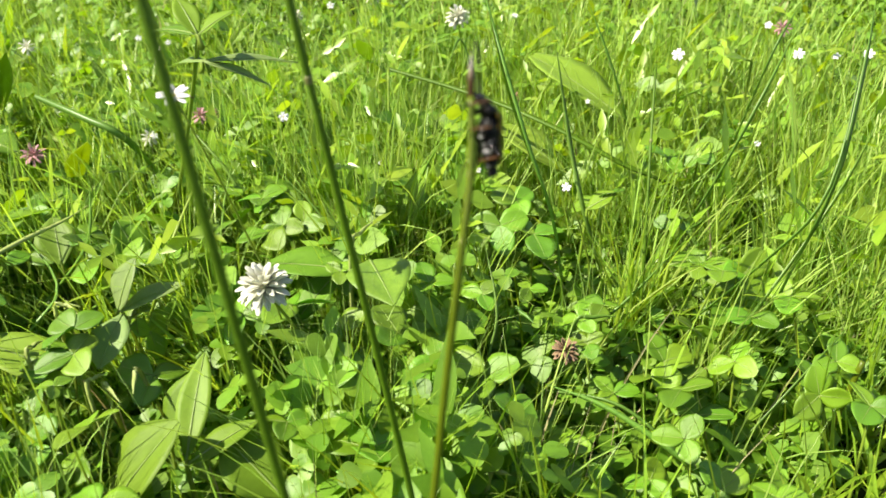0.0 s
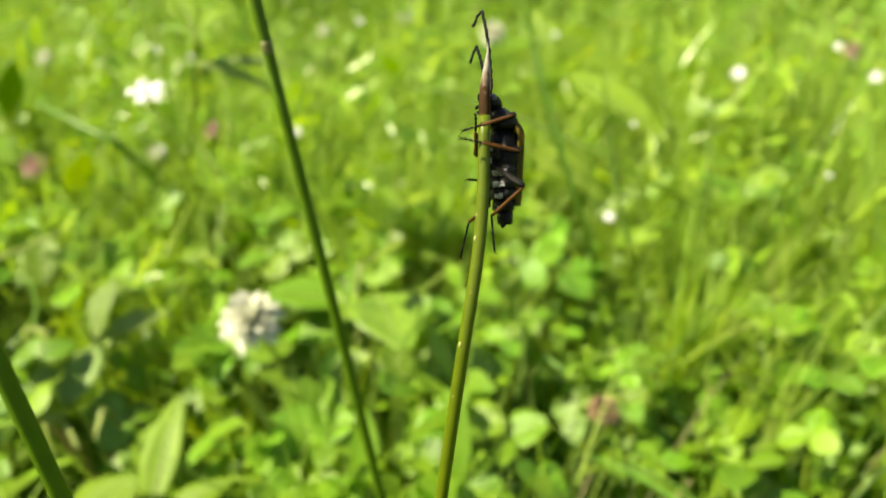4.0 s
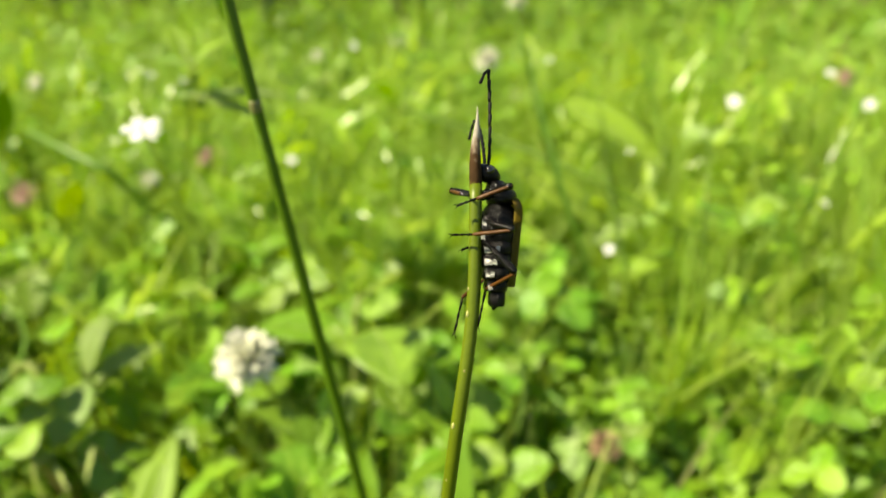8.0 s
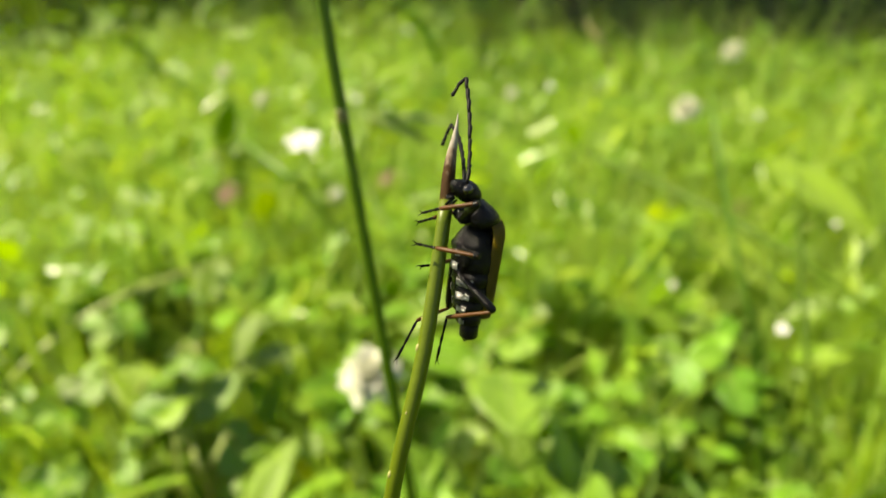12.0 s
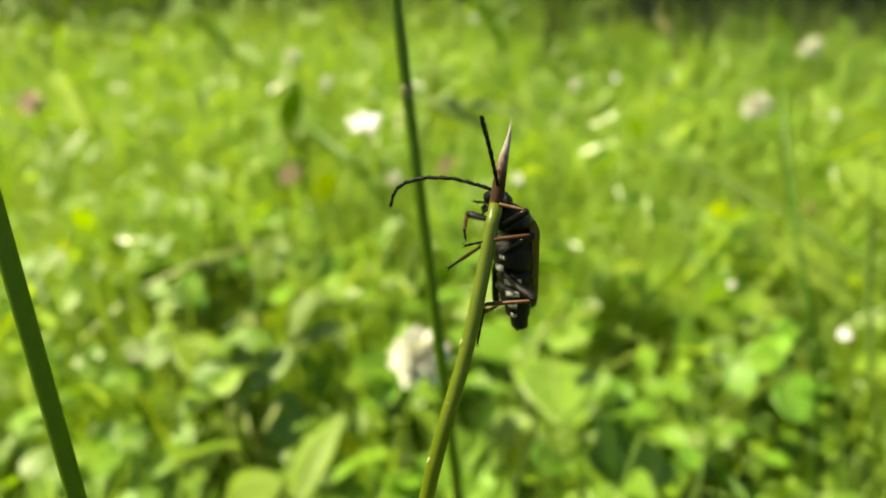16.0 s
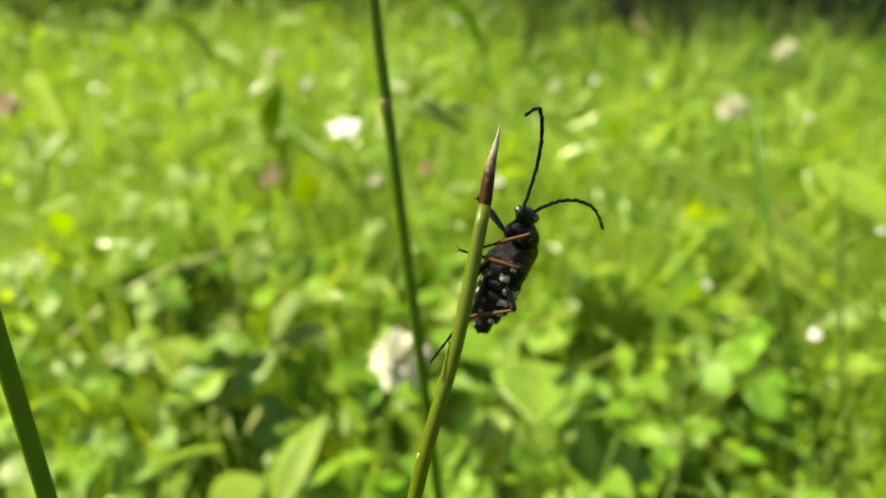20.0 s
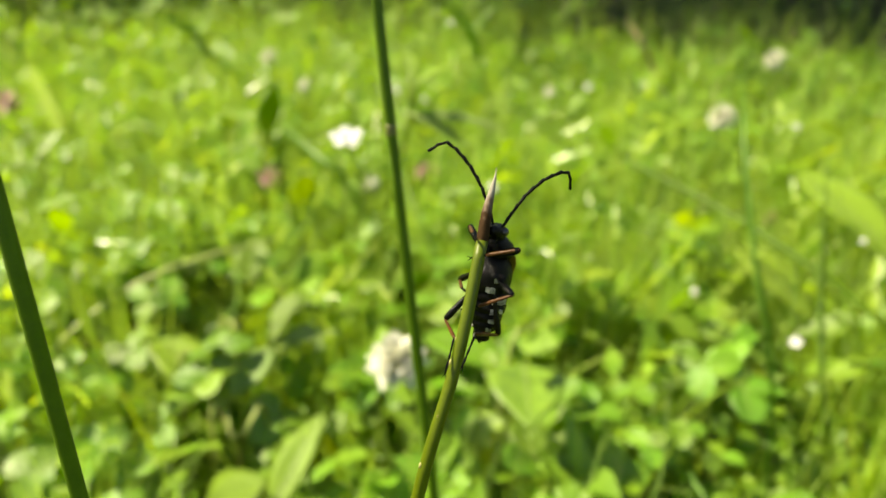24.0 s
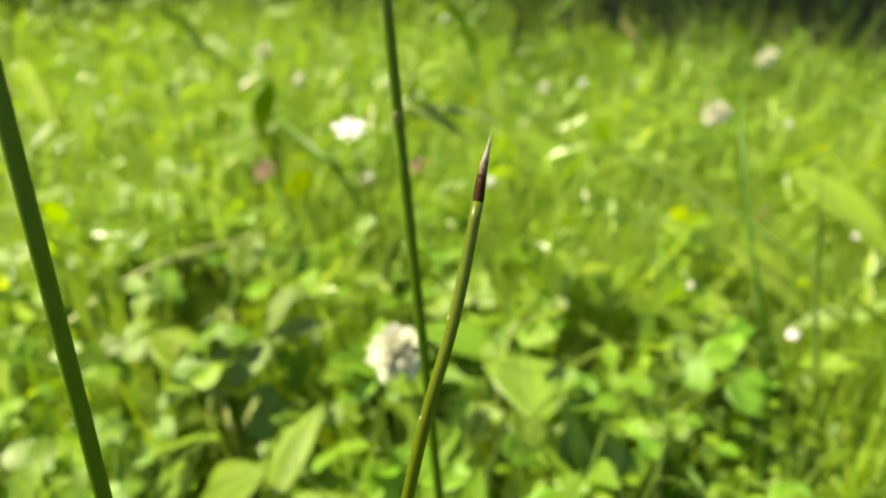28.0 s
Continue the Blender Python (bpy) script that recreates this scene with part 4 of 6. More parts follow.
def build_meadow():
    p = in_view(44000, 0.10, 2.2, 1.3)
    p = patchy(p[rng.random(len(p)) < clover_share(p)], 13, -0.3, 0.25, 0.75)
    p = open_spots(p)
    leaf_field("clover_field", p, rng.uniform(0.02, 0.095, len(p)), (0.0045, 0.0115), M_CLOVER_I,
               "bright green clover leaves covering the meadow", ROUND, 3, 0.42)
    p = in_view(26000, 0.10, 1.3, 1.1)
    leaf_field("low_herbs", p, rng.uniform(0.004, 0.045, len(p)), (0.004, 0.009), M_CLOVER_I, "small green leaves close to the ground", (0.08, 0.86, 0.95, 0.08), 2, 0.5, 1.5)
    p = in_view(7000, 0.10, 2.0, 1.2)
    p = patchy(p[rng.random(len(p)) < 0.3 + clover_share(p)], 16, -0.25, 0.3, 0.7)
    p = open_spots(p)
    leaf_field("herb_field", p, rng.uniform(0.02, 0.10, len(p)), (0.005, 0.0125), M_CLOVER_I, "small narrow herb leaves low in the meadow", LANCE, 2, 0.7, 2.2)
    p = in_view(70000, 0.10, 1.7, 1.2)
    keep = rng.random(len(p)) < 1.1 - 0.72 * clover_share(p)
    p = kept_open(patchy(p[keep], 20, -0.22, 0.35, 0.75), 0.9)
    grass_patch("meadow_grass", p, (0.03, 0.135), (0.0003, 0.0010), 0.55, M_GRASS, "thin sunlit green grass blades")
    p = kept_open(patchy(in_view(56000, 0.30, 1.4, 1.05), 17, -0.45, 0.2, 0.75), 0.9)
    grass_patch("tall_grass", p, (0.05, 0.16), (0.0003, 0.0009), 0.42, M_GRASS_LIT, "taller grass farther off, sunlight put into its light green")
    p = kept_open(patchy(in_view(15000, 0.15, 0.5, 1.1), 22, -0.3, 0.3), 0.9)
    grass_patch("thin_grass", p, (0.06, 0.14), (0.0002, 0.0006), 0.4, M_GRASS_LIT, "thin pale grass strands between the clover")
    p = kept_open(patchy(in_view(5000, 0.28, 1.0, 1.15), 15, -0.4, 0.2, 0.8), 0.9)
    p = p[rng.random(len(p)) < np.where(p[:, 0] > -0.3, 1.0, 0.5)]
    leaf_field("leaflet_field", p, rng.uniform(0.04, 0.115, len(p)), (0.0025, 0.006), M_GRASS, "small light green leaflets among the grass", LANCE, 2, 0.8, 2.8)
    p = in_view(900, 0.12, 2.2, 1.1)
    grass_patch("dry_grass", p, (0.04, 0.12), (0.0004, 0.0011), 0.8, M_DRY, "pale dry grass among the green")
    p = patchy(in_view(9000, 2.2, 6.0, 1.0), 1.5, -0.2, 0.4)
    grass_patch("far_grass", p, (0.15, 0.4), (0.002, 0.005), 0.3, M_GRASS, "taller grass at the edge of the meadow")
    r = 0.06 + 3.4 * rng.random(62000) ** 1.5
    a = np.radians(rng.uniform(62, 320, len(r)))
    p = patchy(np.stack([-np.sin(a) * r, np.cos(a) * r + 0.02], 1), 8, -0.5, 0.3)
    p = p[np.hypot(p[:, 0], p[:, 1]) > 0.09]
    grass_patch("surrounding_grass", p, (0.04, 0.11), (0.0006, 0.0018), 0.7, M_GRASS, "thin green grass all round", 3)
    r = 2.4 + 5.0 * rng.random(9000)
    a = np.radians(rng.uniform(50, 325, len(r)))
    p = patchy(np.stack([-np.sin(a) * r, np.cos(a) * r], 1), 1.5, -0.4, 0.3)
    grass_patch("outer_grass", p, (0.12, 0.35), (0.002, 0.005), 0.3, M_GRASS, "taller grass at the edge of the meadow", 3)


build_meadow()


# ---- unseen trees, added to shade the far part of the meadow ----
def tree(x, y, height, spread, seed):
    """A tapered trunk with limbs and a loose crown of many leaves in clumps."""
    r = np.random.default_rng(seed)
    root = thing("tree", "unseen broad-leaved tree with a loose green crown, added to shade the far meadow", "tree", pose(x, y, 0), "trees beside the meadow")
    top = Vector((r.uniform(-0.15, 0.15), r.uniform(-0.15, 0.15), height * 0.92))
    line = smooth_line([(0, 0, -0.1), (0.03, -0.02, height * 0.3), (-0.04, 0.05, height * 0.6), top], 12)
    part("trunk", tube_mesh("trunk", line, [0.11 * (1 - 0.85 * i / len(line)) for i in range(len(line))], M_BARK, 10), root)
    clumps = []
    for i in range(9):
        a, h = i * 2.4 + r.uniform(-0.4, 0.4), height * r.uniform(0.3, 0.85)
        reach = spread * r.uniform(0.55, 1.0) * (1.15 - 0.6 * abs(h / height - 0.5))
        tip = Vector((math.cos(a) * reach, math.sin(a) * reach, h + reach * 0.35))
        start = Vector((0, 0, h * 0.85))
        line = smooth_line([start, start.lerp(tip, 0.5) + Vector((0, 0, 0.06)), tip], 6)
        part("limb", tube_mesh("limb", line, [0.04 * (1 - 0.8 * i / len(line)) for i in range(len(line))], M_BARK, 7), root)
        clumps += [start.lerp(tip, k) for k in (0.55, 0.8, 1.0)]
    clumps.append(top)
    n = 130
    c = np.repeat(np.array([tuple(p) for p in clumps]), n, 0)
    c = c + r.normal(0, 1, c.shape) * spread * np.array((0.2, 0.2, 0.16))
    u = r.normal(0, 1, c.shape)
    u /= np.linalg.norm(u, axis=1)[:, None]
    w = np.cross(u, r.normal(0, 1, c.shape))
    w /= np.linalg.norm(w, axis=1)[:, None]
    size = r.uniform(0.035, 0.075, (len(c), 1))
    v = np.stack([c - u * size, c + w * size * 0.5, c + u * size, c - w * size * 0.5], 1).reshape(-1, 3)
    crown = big_mesh("crown", v, np.arange(len(v)).reshape(-1, 4), M_SHRUB, "loose crown of green leaves", "")
    del crown["kind"]
    crown.parent = root
    return root


tree(-2.5, 1.95, 3.6, 1.0, 1)
tree(-2.9, 3.5, 4.2, 1.25, 2)
tree(-2.4, 5.5, 4.0, 1.2, 3)
tree(-4.6, 2.3, 4.6, 1.3, 4)
tree(-2.1, 1.2, 6.0, 0.5, 5)


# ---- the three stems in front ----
# Sheath follows the darkened rush green, with the stems' shade in its colour.
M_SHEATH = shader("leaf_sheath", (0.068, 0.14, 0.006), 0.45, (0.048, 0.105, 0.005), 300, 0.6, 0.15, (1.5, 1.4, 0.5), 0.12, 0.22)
PERCH_BASE = Vector((-0.012, 0.055, 0.0))
PERCH_LINE = [(-0.0070, 0.0022, -0.0100), (0.0008, 0.0221, 0.1502), (0.0046, 0.0300, 0.1925), (0.0093, 0.0384, 0.2296), (0.0117, 0.0451, 0.2457), (0.0121, 0.0516, 0.2572)]
PERCH_TIP = (0.0123, 0.0551, 0.264)


def perch():
    """The stem the beetle clings to: green below, a dried purple-brown end and a bleached slanting point."""
    root = thing("perch_stem", "yellow-green grass stem with a dried brown pointed tip", "plant stem", Matrix.Translation(PERCH_BASE))
    line = smooth_line(PERCH_LINE, 28)
    n = len(line)
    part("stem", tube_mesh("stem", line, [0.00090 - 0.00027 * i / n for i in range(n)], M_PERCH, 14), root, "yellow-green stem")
    a, b = Vector(PERCH_LINE[-1]), Vector(PERCH_TIP)
    d, side = b - a, Vector((0.0002, 0, 0))
    tip = [a - d * 0.2, a - d * 0.05, a + d * 0.1 - side * 0.2, a + d * 0.25 - side * 0.5, a + d * 0.4 - side * 0.6, a + d * 0.55 - side * 0.4, a + d * 0.7, a + d * 0.85 + side * 0.2, b]
    part("dry_tip", tube_mesh("dry_tip", tip, [0.00061, 0.00063, 0.00064, 0.0006, 0.00054, 0.00043, 0.0003, 0.00015, 0.00002], M_TIP, 14), root, "shrivelled brown end bleaching to a grey-white point")
    for high, left, size in ((0.2457, 0.7, 0.00016), (0.2480, 0.9, 0.00010), (0.2405, 0.2, 0.00009), (0.2350, 0.6, 0.00017), (0.2290, 0.5, 0.00010)):
        p, q = next((p, q) for p, q in zip(line, line[1:]) if q.z >= high)
        t = (q - p).normalized()
        u = Vector((-left, -1 + 0.5 * left, 0))
        u = (u - t * u.dot(t)).normalized()
        c = p.lerp(q, (high - p.z) / (q.z - p.z)) + u * (0.00090 - 0.00027 * high / 0.26 - 0.00001)
        for name, s, lift, stuff in (("pale_scar", size * 1.5, 0.0, M_SCAR), ("brown_speck", size * 0.8, 0.00007, M_SPOT)):
            at = c + u * lift
            part(name, tube_mesh(name, [at - t * s * 1.7, at - t * s * 0.7, at + t * s * 0.7, at + t * s * 1.7], [s * 0.2, s * 0.8, s * 0.8, s * 0.2], stuff, 7), root)
    return root


def tall_stem(base, points, r0, r1, label, joint_at):
    """A tall round green grass culm with a joint."""
    root = thing("tall_grass_stem", label, "plant stem", Matrix.Translation(base), "tall stems")
    line = smooth_line(points, 24)
    n = len(line)
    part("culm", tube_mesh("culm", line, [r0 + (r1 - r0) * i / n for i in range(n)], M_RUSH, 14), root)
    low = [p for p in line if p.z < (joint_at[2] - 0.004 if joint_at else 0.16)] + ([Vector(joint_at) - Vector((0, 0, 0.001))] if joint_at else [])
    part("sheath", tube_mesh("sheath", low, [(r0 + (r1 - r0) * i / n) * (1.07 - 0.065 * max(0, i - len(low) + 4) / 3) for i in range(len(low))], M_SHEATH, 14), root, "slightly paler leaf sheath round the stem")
    if joint_at:
        c = Vector(joint_at)
        t = (Vector(points[-1]) - Vector(points[-2])).normalized()
        r = r1 * 1.02
        part("joint", tube_mesh("joint", [c - t * 0.0012, c - t * 0.0007, c, c + t * 0.0006, c + t * 0.001], [r * 1.02, r * 1.14, r * 1.06, r * 1.16, r * 1.02], M_RING, 14), root, "pale joint ring")
    return root


perch_stem = perch()
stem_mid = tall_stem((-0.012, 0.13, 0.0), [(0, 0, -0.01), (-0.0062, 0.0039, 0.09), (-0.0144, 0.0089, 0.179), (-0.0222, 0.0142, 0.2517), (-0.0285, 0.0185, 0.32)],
                     0.0011, 0.00088, "tall dark green grass stem with a pale joint, darkened for shade", (-0.0222, 0.0142, 0.2517))
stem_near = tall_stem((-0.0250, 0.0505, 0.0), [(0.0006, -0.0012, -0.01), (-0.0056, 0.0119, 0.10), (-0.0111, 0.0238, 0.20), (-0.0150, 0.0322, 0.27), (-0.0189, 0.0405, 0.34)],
                      0.00098, 0.0008, "thick dark green grass stem close by, darkened for shade", None)


# ---- the longhorn beetle ----
MM = 0.00113
FEELER_MM = 0.001


def loft(rings, sides=18):
    """A closed body along z: rings of (z, half width, belly depth, back height, y shift), in millimetres."""
    verts, faces = [], []
    for z, w, vent, dors, y0 in rings:
        for k in range(sides):
            a = 2 * math.pi * k / sides
            s = math.sin(a)
            verts.append((w * math.cos(a) * MM, (y0 + (dors if s > 0 else vent) * s) * MM, z * MM))
    n = len(rings)
    for i in range(n - 1):
        for k in range(sides):
            a, b = i * sides + k, i * sides + (k + 1) % sides
            faces.append((a, b, b + sides, a + sides))
    faces.append(tuple(range(sides - 1, -1, -1)))
    faces.append(tuple(range((n - 1) * sides, n * sides)))
    return verts, faces


def ball(c, r, sides=10):
    x, y, z = c
    return loft([(z - r * math.cos(math.pi * i / 7), *(max(r * math.sin(math.pi * i / 7), 0.01),) * 3, y) for i in range(8)], sides)


def shifted(piece, dx):
    v, f = piece
    return [(a + dx * MM, b, c) for a, b, c in v], f


def tilted(piece, degrees, at):
    """A piece turned so that its +z leans to the belly, then moved; millimetres."""
    m = Matrix.Translation(Vector(at) * MM) @ Matrix.Rotation(radians(degrees), 4, "X")
    return [tuple(m @ Vector(v)) for v in piece[0]], piece[1]


def wing_case(sign):
    """One long tan wing case: a bent shell, broad at the shoulder and narrowing to its end."""
    verts, faces = [], []
    n, k = 14, 7
    for layer in (0.0, 0.09):
        for i in range(n + 1):
            s = i / n
            z = 3.0 - 8.0 * s
            soft = math.sqrt(min(1.0, (s + 0.012) / 0.13)) if s < 0.12 else 1.0
            w = 2.06 * (1 - 0.34 * s) * (1 - max(0, s - 0.85) ** 2 * 22) * (0.45 + 0.55 * soft)
            h = (2.05 - 0.55 * s) * (0.72 + 0.28 * soft)
            for j in range(k + 1):
                a = 1.22 * j / k
                x, y = math.sin(a) * w, 0.42 - 0.12 * s + math.cos(a) * h
                verts.append((sign * (x * (1 - layer / 2) + 0.03) * MM, (y - layer) * MM, z * MM))
    m = (n + 1) * (k + 1)
    for i in range(n):
        for j in range(k):
            a = i * (k + 1) + j
            q = (a, a + 1, a + k + 2, a + k + 1)
            faces.append(q if sign < 0 else q[::-1])
            faces.append(tuple(x + m for x in (q[::-1] if sign < 0 else q)))
    edge = [i * (k + 1) for i in range(n + 1)], [i * (k + 1) + k for i in range(n + 1)], list(range(k + 1)), [n * (k + 1) + j for j in range(k + 1)]
    for e in edge:
        for a, b in zip(e, e[1:]):
            faces.append((a, b, b + m, a + m))
    o = Vector((sign * 0.9, 1.5, 3.0)) * MM
    return mesh_of("wing_case", [Vector(v) - o for v in verts], faces, M_ELYTRA), o


def limb(length, r0, r1, material, bulge=1.0, name="femur"):
    """A limb segment along -z from its joint."""
    z = [0, 0.04, 0.25, 0.55, 0.8, 0.96, 1.0]
    w = [0.5, 0.8, 1.0, 1.0 * bulge, 1.0 * bulge, 0.9, 0.45]
    return tube_mesh(name, [(0, 0, -length * s * MM) for s in z], [(r0 + (r1 - r0) * s) * k * MM for s, k in zip(z, w)], material, 9)


def notched(spans, r):
    """Antenna segments that each widen towards their end, with a blunt tooth on one side."""
    line, radii = [], []
    u = r * FEELER_MM
    for a, b in spans:
        tooth = Vector((-u * 0.3, 0, 0))
        line += [a, a.lerp(b, 0.3), a.lerp(b, 0.88) + tooth, a.lerp(b, 0.98) + tooth * 0.6]
        radii += [u * 0.68, u * 0.78, u * 0.95, u * 0.7]
    return tube_mesh("antenna", line + [spans[-1][1]], radii + [u * 0.3], M_FEELER, 9)


FEELER_SEGMENTS = (1.28, 0.46, 1.2, 1.16, 1.32, 1.27, 1.2, 1.14, 1.08, 1.02, 1.1)
FEELER_RUNS = ((0, 4, 2), (4, 6, 3), (6, 8, 4), (8, 9, 0), (9, 11, 16))      # first, past the last, turn inside
FEELER_CURL = (12, 14, 22, 34)                                              # share of the curl at each joint, degrees


def feeler_runs():
    """The five rigid runs of an antenna: each one's segments from its own joint, and its end."""
    runs = []
    for first, past, turn in FEELER_RUNS:
        p, ang, spans = Vector((0, 0, 0)), 0.0, []
        for i in range(first, past):
            q = p + Vector((math.sin(radians(ang)), 0, math.cos(radians(ang)))) * FEELER_SEGMENTS[i] * FEELER_MM
            spans.append((p, q))
            p = q
            ang += turn
        runs.append((spans, p, ang - turn))
    return runs


def belly_patch(z0, z1, w, v, a0, a1, seed):
    """A ragged patch of silvery hair lying on the belly, from angle a0 to a1 round the body axis; millimetres."""
    r = random.Random(seed)
    n, verts, faces = 9, [], []
    for lift in (1.035, 1.005):
        for i in range(n + 1):
            q = radians(a0 + (a1 - a0) * i / n)
            for z in (z0 + r.uniform(-0.14, 0.10), (z0 + z1) / 2, z1 + r.uniform(-0.10, 0.14)):
                verts.append((w * lift * math.sin(q) * MM, (0.05 - v * lift * math.cos(q)) * MM, z * MM))
    k = 3 * (n + 1)
    for i in range(n):
        for j in (0, 1):
            a = 3 * i + j
            faces += [(a, a + 1, a + 4, a + 3), (k + a, k + a + 3, k + a + 4, k + a + 1)]
    for i in range(n):
        for j in (0, 2):
            a = 3 * i + j
            faces.append((a, a + 3, k + a + 3, k + a))
    for e in (0, 3 * n):
        faces += [(e, e + 1, k + e + 1, k + e), (e + 1, e + 2, k + e + 2, k + e + 1)]
    return mesh_of("hair_patch", verts, faces, M_HAIR)


def build_beetle():
    root = thing("longhorn_beetle", "black longhorn beetle with tan wing cases, clinging to a stem", "beetle")
    part("head", joined("head", [tilted(loft([(-1.25, 0.3, 0.35, 0.3, 0), (-1.0, 0.62, 0.6, 0.55, 0), (-0.55, 0.88, 0.82, 0.78, 0), (0.0, 0.95, 0.9, 0.86, 0),
                                              (0.45, 0.84, 0.84, 0.74, 0), (0.9, 0.6, 0.66, 0.5, 0), (1.2, 0.42, 0.45, 0.32, 0), (1.36, 0.2, 0.2, 0.15, 0)], 20), 62, (0, -0.95, 5.25)),
                                 loft([(4.2, 0.75, 0.75, 0.7, -0.15), (4.6, 0.66, 0.62, 0.6, -0.4), (5.1, 0.6, 0.5, 0.5, -0.65)], 16)], M_BLACK), root)
    for sx in (-1, 1):
        part("eye", joined("eye", [shifted(ball((0, -1.0, 5.45), 0.44, 12), 0.74 * sx)], M_EYE), root, "glossy black eye")
        part("mandible", tube_mesh("mandible", [(0.3 * sx * MM, -1.95 * MM, 4.85 * MM), (0.34 * sx * MM, -2.3 * MM, 4.7 * MM), (0.08 * sx * MM, -2.45 * MM, 4.55 * MM)],
                                   [0.2 * MM, 0.16 * MM, 0.04 * MM], M_BLACK, 7), root)
        part("palp", tube_mesh("palp", [(0.35 * sx * MM, -1.7 * MM, 4.6 * MM), (0.55 * sx * MM, -2.1 * MM, 4.3 * MM), (0.45 * sx * MM, -2.4 * MM, 4.0 * MM)],
                               [0.09 * MM, 0.09 * MM, 0.11 * MM], M_BLACK, 6), root)
    part("pronotum", joined("pronotum", [loft([(2.35, 1.1, 0.9, 1.0, 0.2), (2.6, 1.48, 1.1, 1.42, 0.22), (3.05, 1.68, 1.25, 1.62, 0.25), (3.5, 1.62, 1.28, 1.55, 0.2),
                                               (3.95, 1.35, 1.15, 1.25, 0.1), (4.3, 1.0, 0.92, 0.95, -0.05), (4.6, 0.78, 0.7, 0.72, -0.2)], 24)], M_BLACK), root, "rounded dull black pronotum")
    part("thorax", joined("thorax", [loft([(-1.2, 1.55, 1.5, 1.6, 0.1), (-0.9, 1.82, 1.72, 1.85, 0.1), (0.0, 1.95, 1.86, 1.95, 0.1), (1.0, 1.9, 1.8, 1.95, 0.1), (1.7, 1.66, 1.55, 1.8, 0.1),
                                           (2.15, 1.3, 1.2, 1.5, 0.1), (2.6, 0.95, 0.85, 1.0, 0.1)], 22)], M_BELLY), root)
    for sx in (-1, 1):
        part("chest_plate", joined("chest_plate", [shifted(tilted(loft([(-0.95, 0.25, 0.25, 0.25, 0), (-0.6, 0.62, 0.36, 0.3, 0), (0.1, 0.72, 0.42, 0.3, 0), (0.7, 0.5, 0.36, 0.3, 0), (0.95, 0.2, 0.2, 0.2, 0)], 14), 6, (0, -0.95, 0.35)), 1.3 * sx)], M_BELLY), root)
    for z0, z1, w, v, a0, a1 in ((-0.7, -0.2, 1.90, 1.82, 6, 34), (0.5, 0.8, 1.96, 1.86, 26, 40)):
        part("hair_patch", belly_patch(z0, z1, w, v, a0, a1, int(z0 * 90 + a0)), root, "silvery hair on the chest")
    z = -1.0
    for k in range(5):
        w = (2.0, 2.0, 1.8, 1.4, 0.9)[k]
        v = (1.62, 1.62, 1.42, 1.1, 0.7)[k]
        h = 1.12 if k < 4 else 1.35
        part("abdomen_segment", joined("abdomen_segment", [loft([(z - h, w * 0.80, v * 0.80, 1.25 - 0.14 * k, 0.05), (z - h * 0.9, w * 0.97, v * 0.98, 1.35 - 0.14 * k, 0.05),
                                       (z - h * 0.4, w * 1.0, v * 1.02, 1.4 - 0.14 * k, 0.05), (z + 0.08, w * 0.93, v * 0.93, 1.4 - 0.14 * k, 0.05)], 20)], M_BELLY), root, "black downy belly segment with a pale sheen")
        for a0, a1 in ((-46, -31), (28, 76 - 8 * k))[:2 if k < 4 else 1]:
            part("hair_patch", belly_patch(z - h * 0.78, z - h * (0.40 if k < 3 else 0.55), w, v * 1.03, a0, a1, k * 7 + a0), root, "silvery hair band on the belly")
        z -= 1.1
    part("tail_tip", joined("tail_tip", [loft([(-7.1, 0.1, 0.1, 0.1, -0.2), (-6.85, 0.34, 0.28, 0.25, -0.12), (-6.4, 0.6, 0.5, 0.4, 0)], 12)], M_BLACK), root)
    cases, wings, feelers, legs = [], [], [], []
    for sx in (-1, 1):
        me, o = wing_case(sx)
        cases.append((part("wing_case", me, root, "tan translucent wing case", Matrix.Translation(o)), o, sx))
        o2 = Vector((sx * 0.72, 1.1, 2.2)) * MM
        v, f = blade_shape(0.0052, 0.00105, (0.25, 0.55, 0.8, 0.95, 1.0, 1.0), 2, 0.05, 0.0, 0, 0.00005)
        wing = part("hind_wing", mesh_of("hind_wing", [(x, z2, -y) for x, y, z2 in v], f, M_WING), root, "smoky folded hind wing", pose(*o2, 0, 5 * sx, 0))
        v, f = blade_shape(0.0026, 0.00105, (1.0, 0.97, 0.85, 0.6, 0.25), 2, 0.05, 0.0, 0, 0.00005)
        part("wing_tip", mesh_of("wing_tip", [(x, z2, -y) for x, y, z2 in v], f, M_SMOKE), wing, "dark end of the hind wing", pose(0, 0, -0.00518))
        wings.append((wing, o2, sx))
        # feeler: eleven notched segments in five runs that bend at their joints
        o3 = Vector((sx * 0.5, -1.05, 5.9)) * MM
        runs = feeler_runs()
        feeler = part("antenna", notched(runs[0][0], 0.215), root, "notched black antenna", Matrix.Translation(o3))
        bends = [part("antenna_run", notched(spans, size), feeler) for (spans, end, turn), size in zip(runs[1:], (0.225, 0.23, 0.215, 0.19))]
        feelers.append((feeler, o3, bends, runs))
        for which, (hz, fem, tib, tar) in enumerate(((3.3, 3.3, 3.3, 2.0), (0.9, 3.6, 3.7, 2.2), (-0.9, 4.4, 4.6, 3.6))):
            hip = Vector((sx * 1.05, -1.45, hz)) * MM
            part("coxa", joined("coxa", [shifted(ball((0, -1.2, hz), 0.52, 10), sx * 0.7)], M_BLACK), root, "black hip joint")
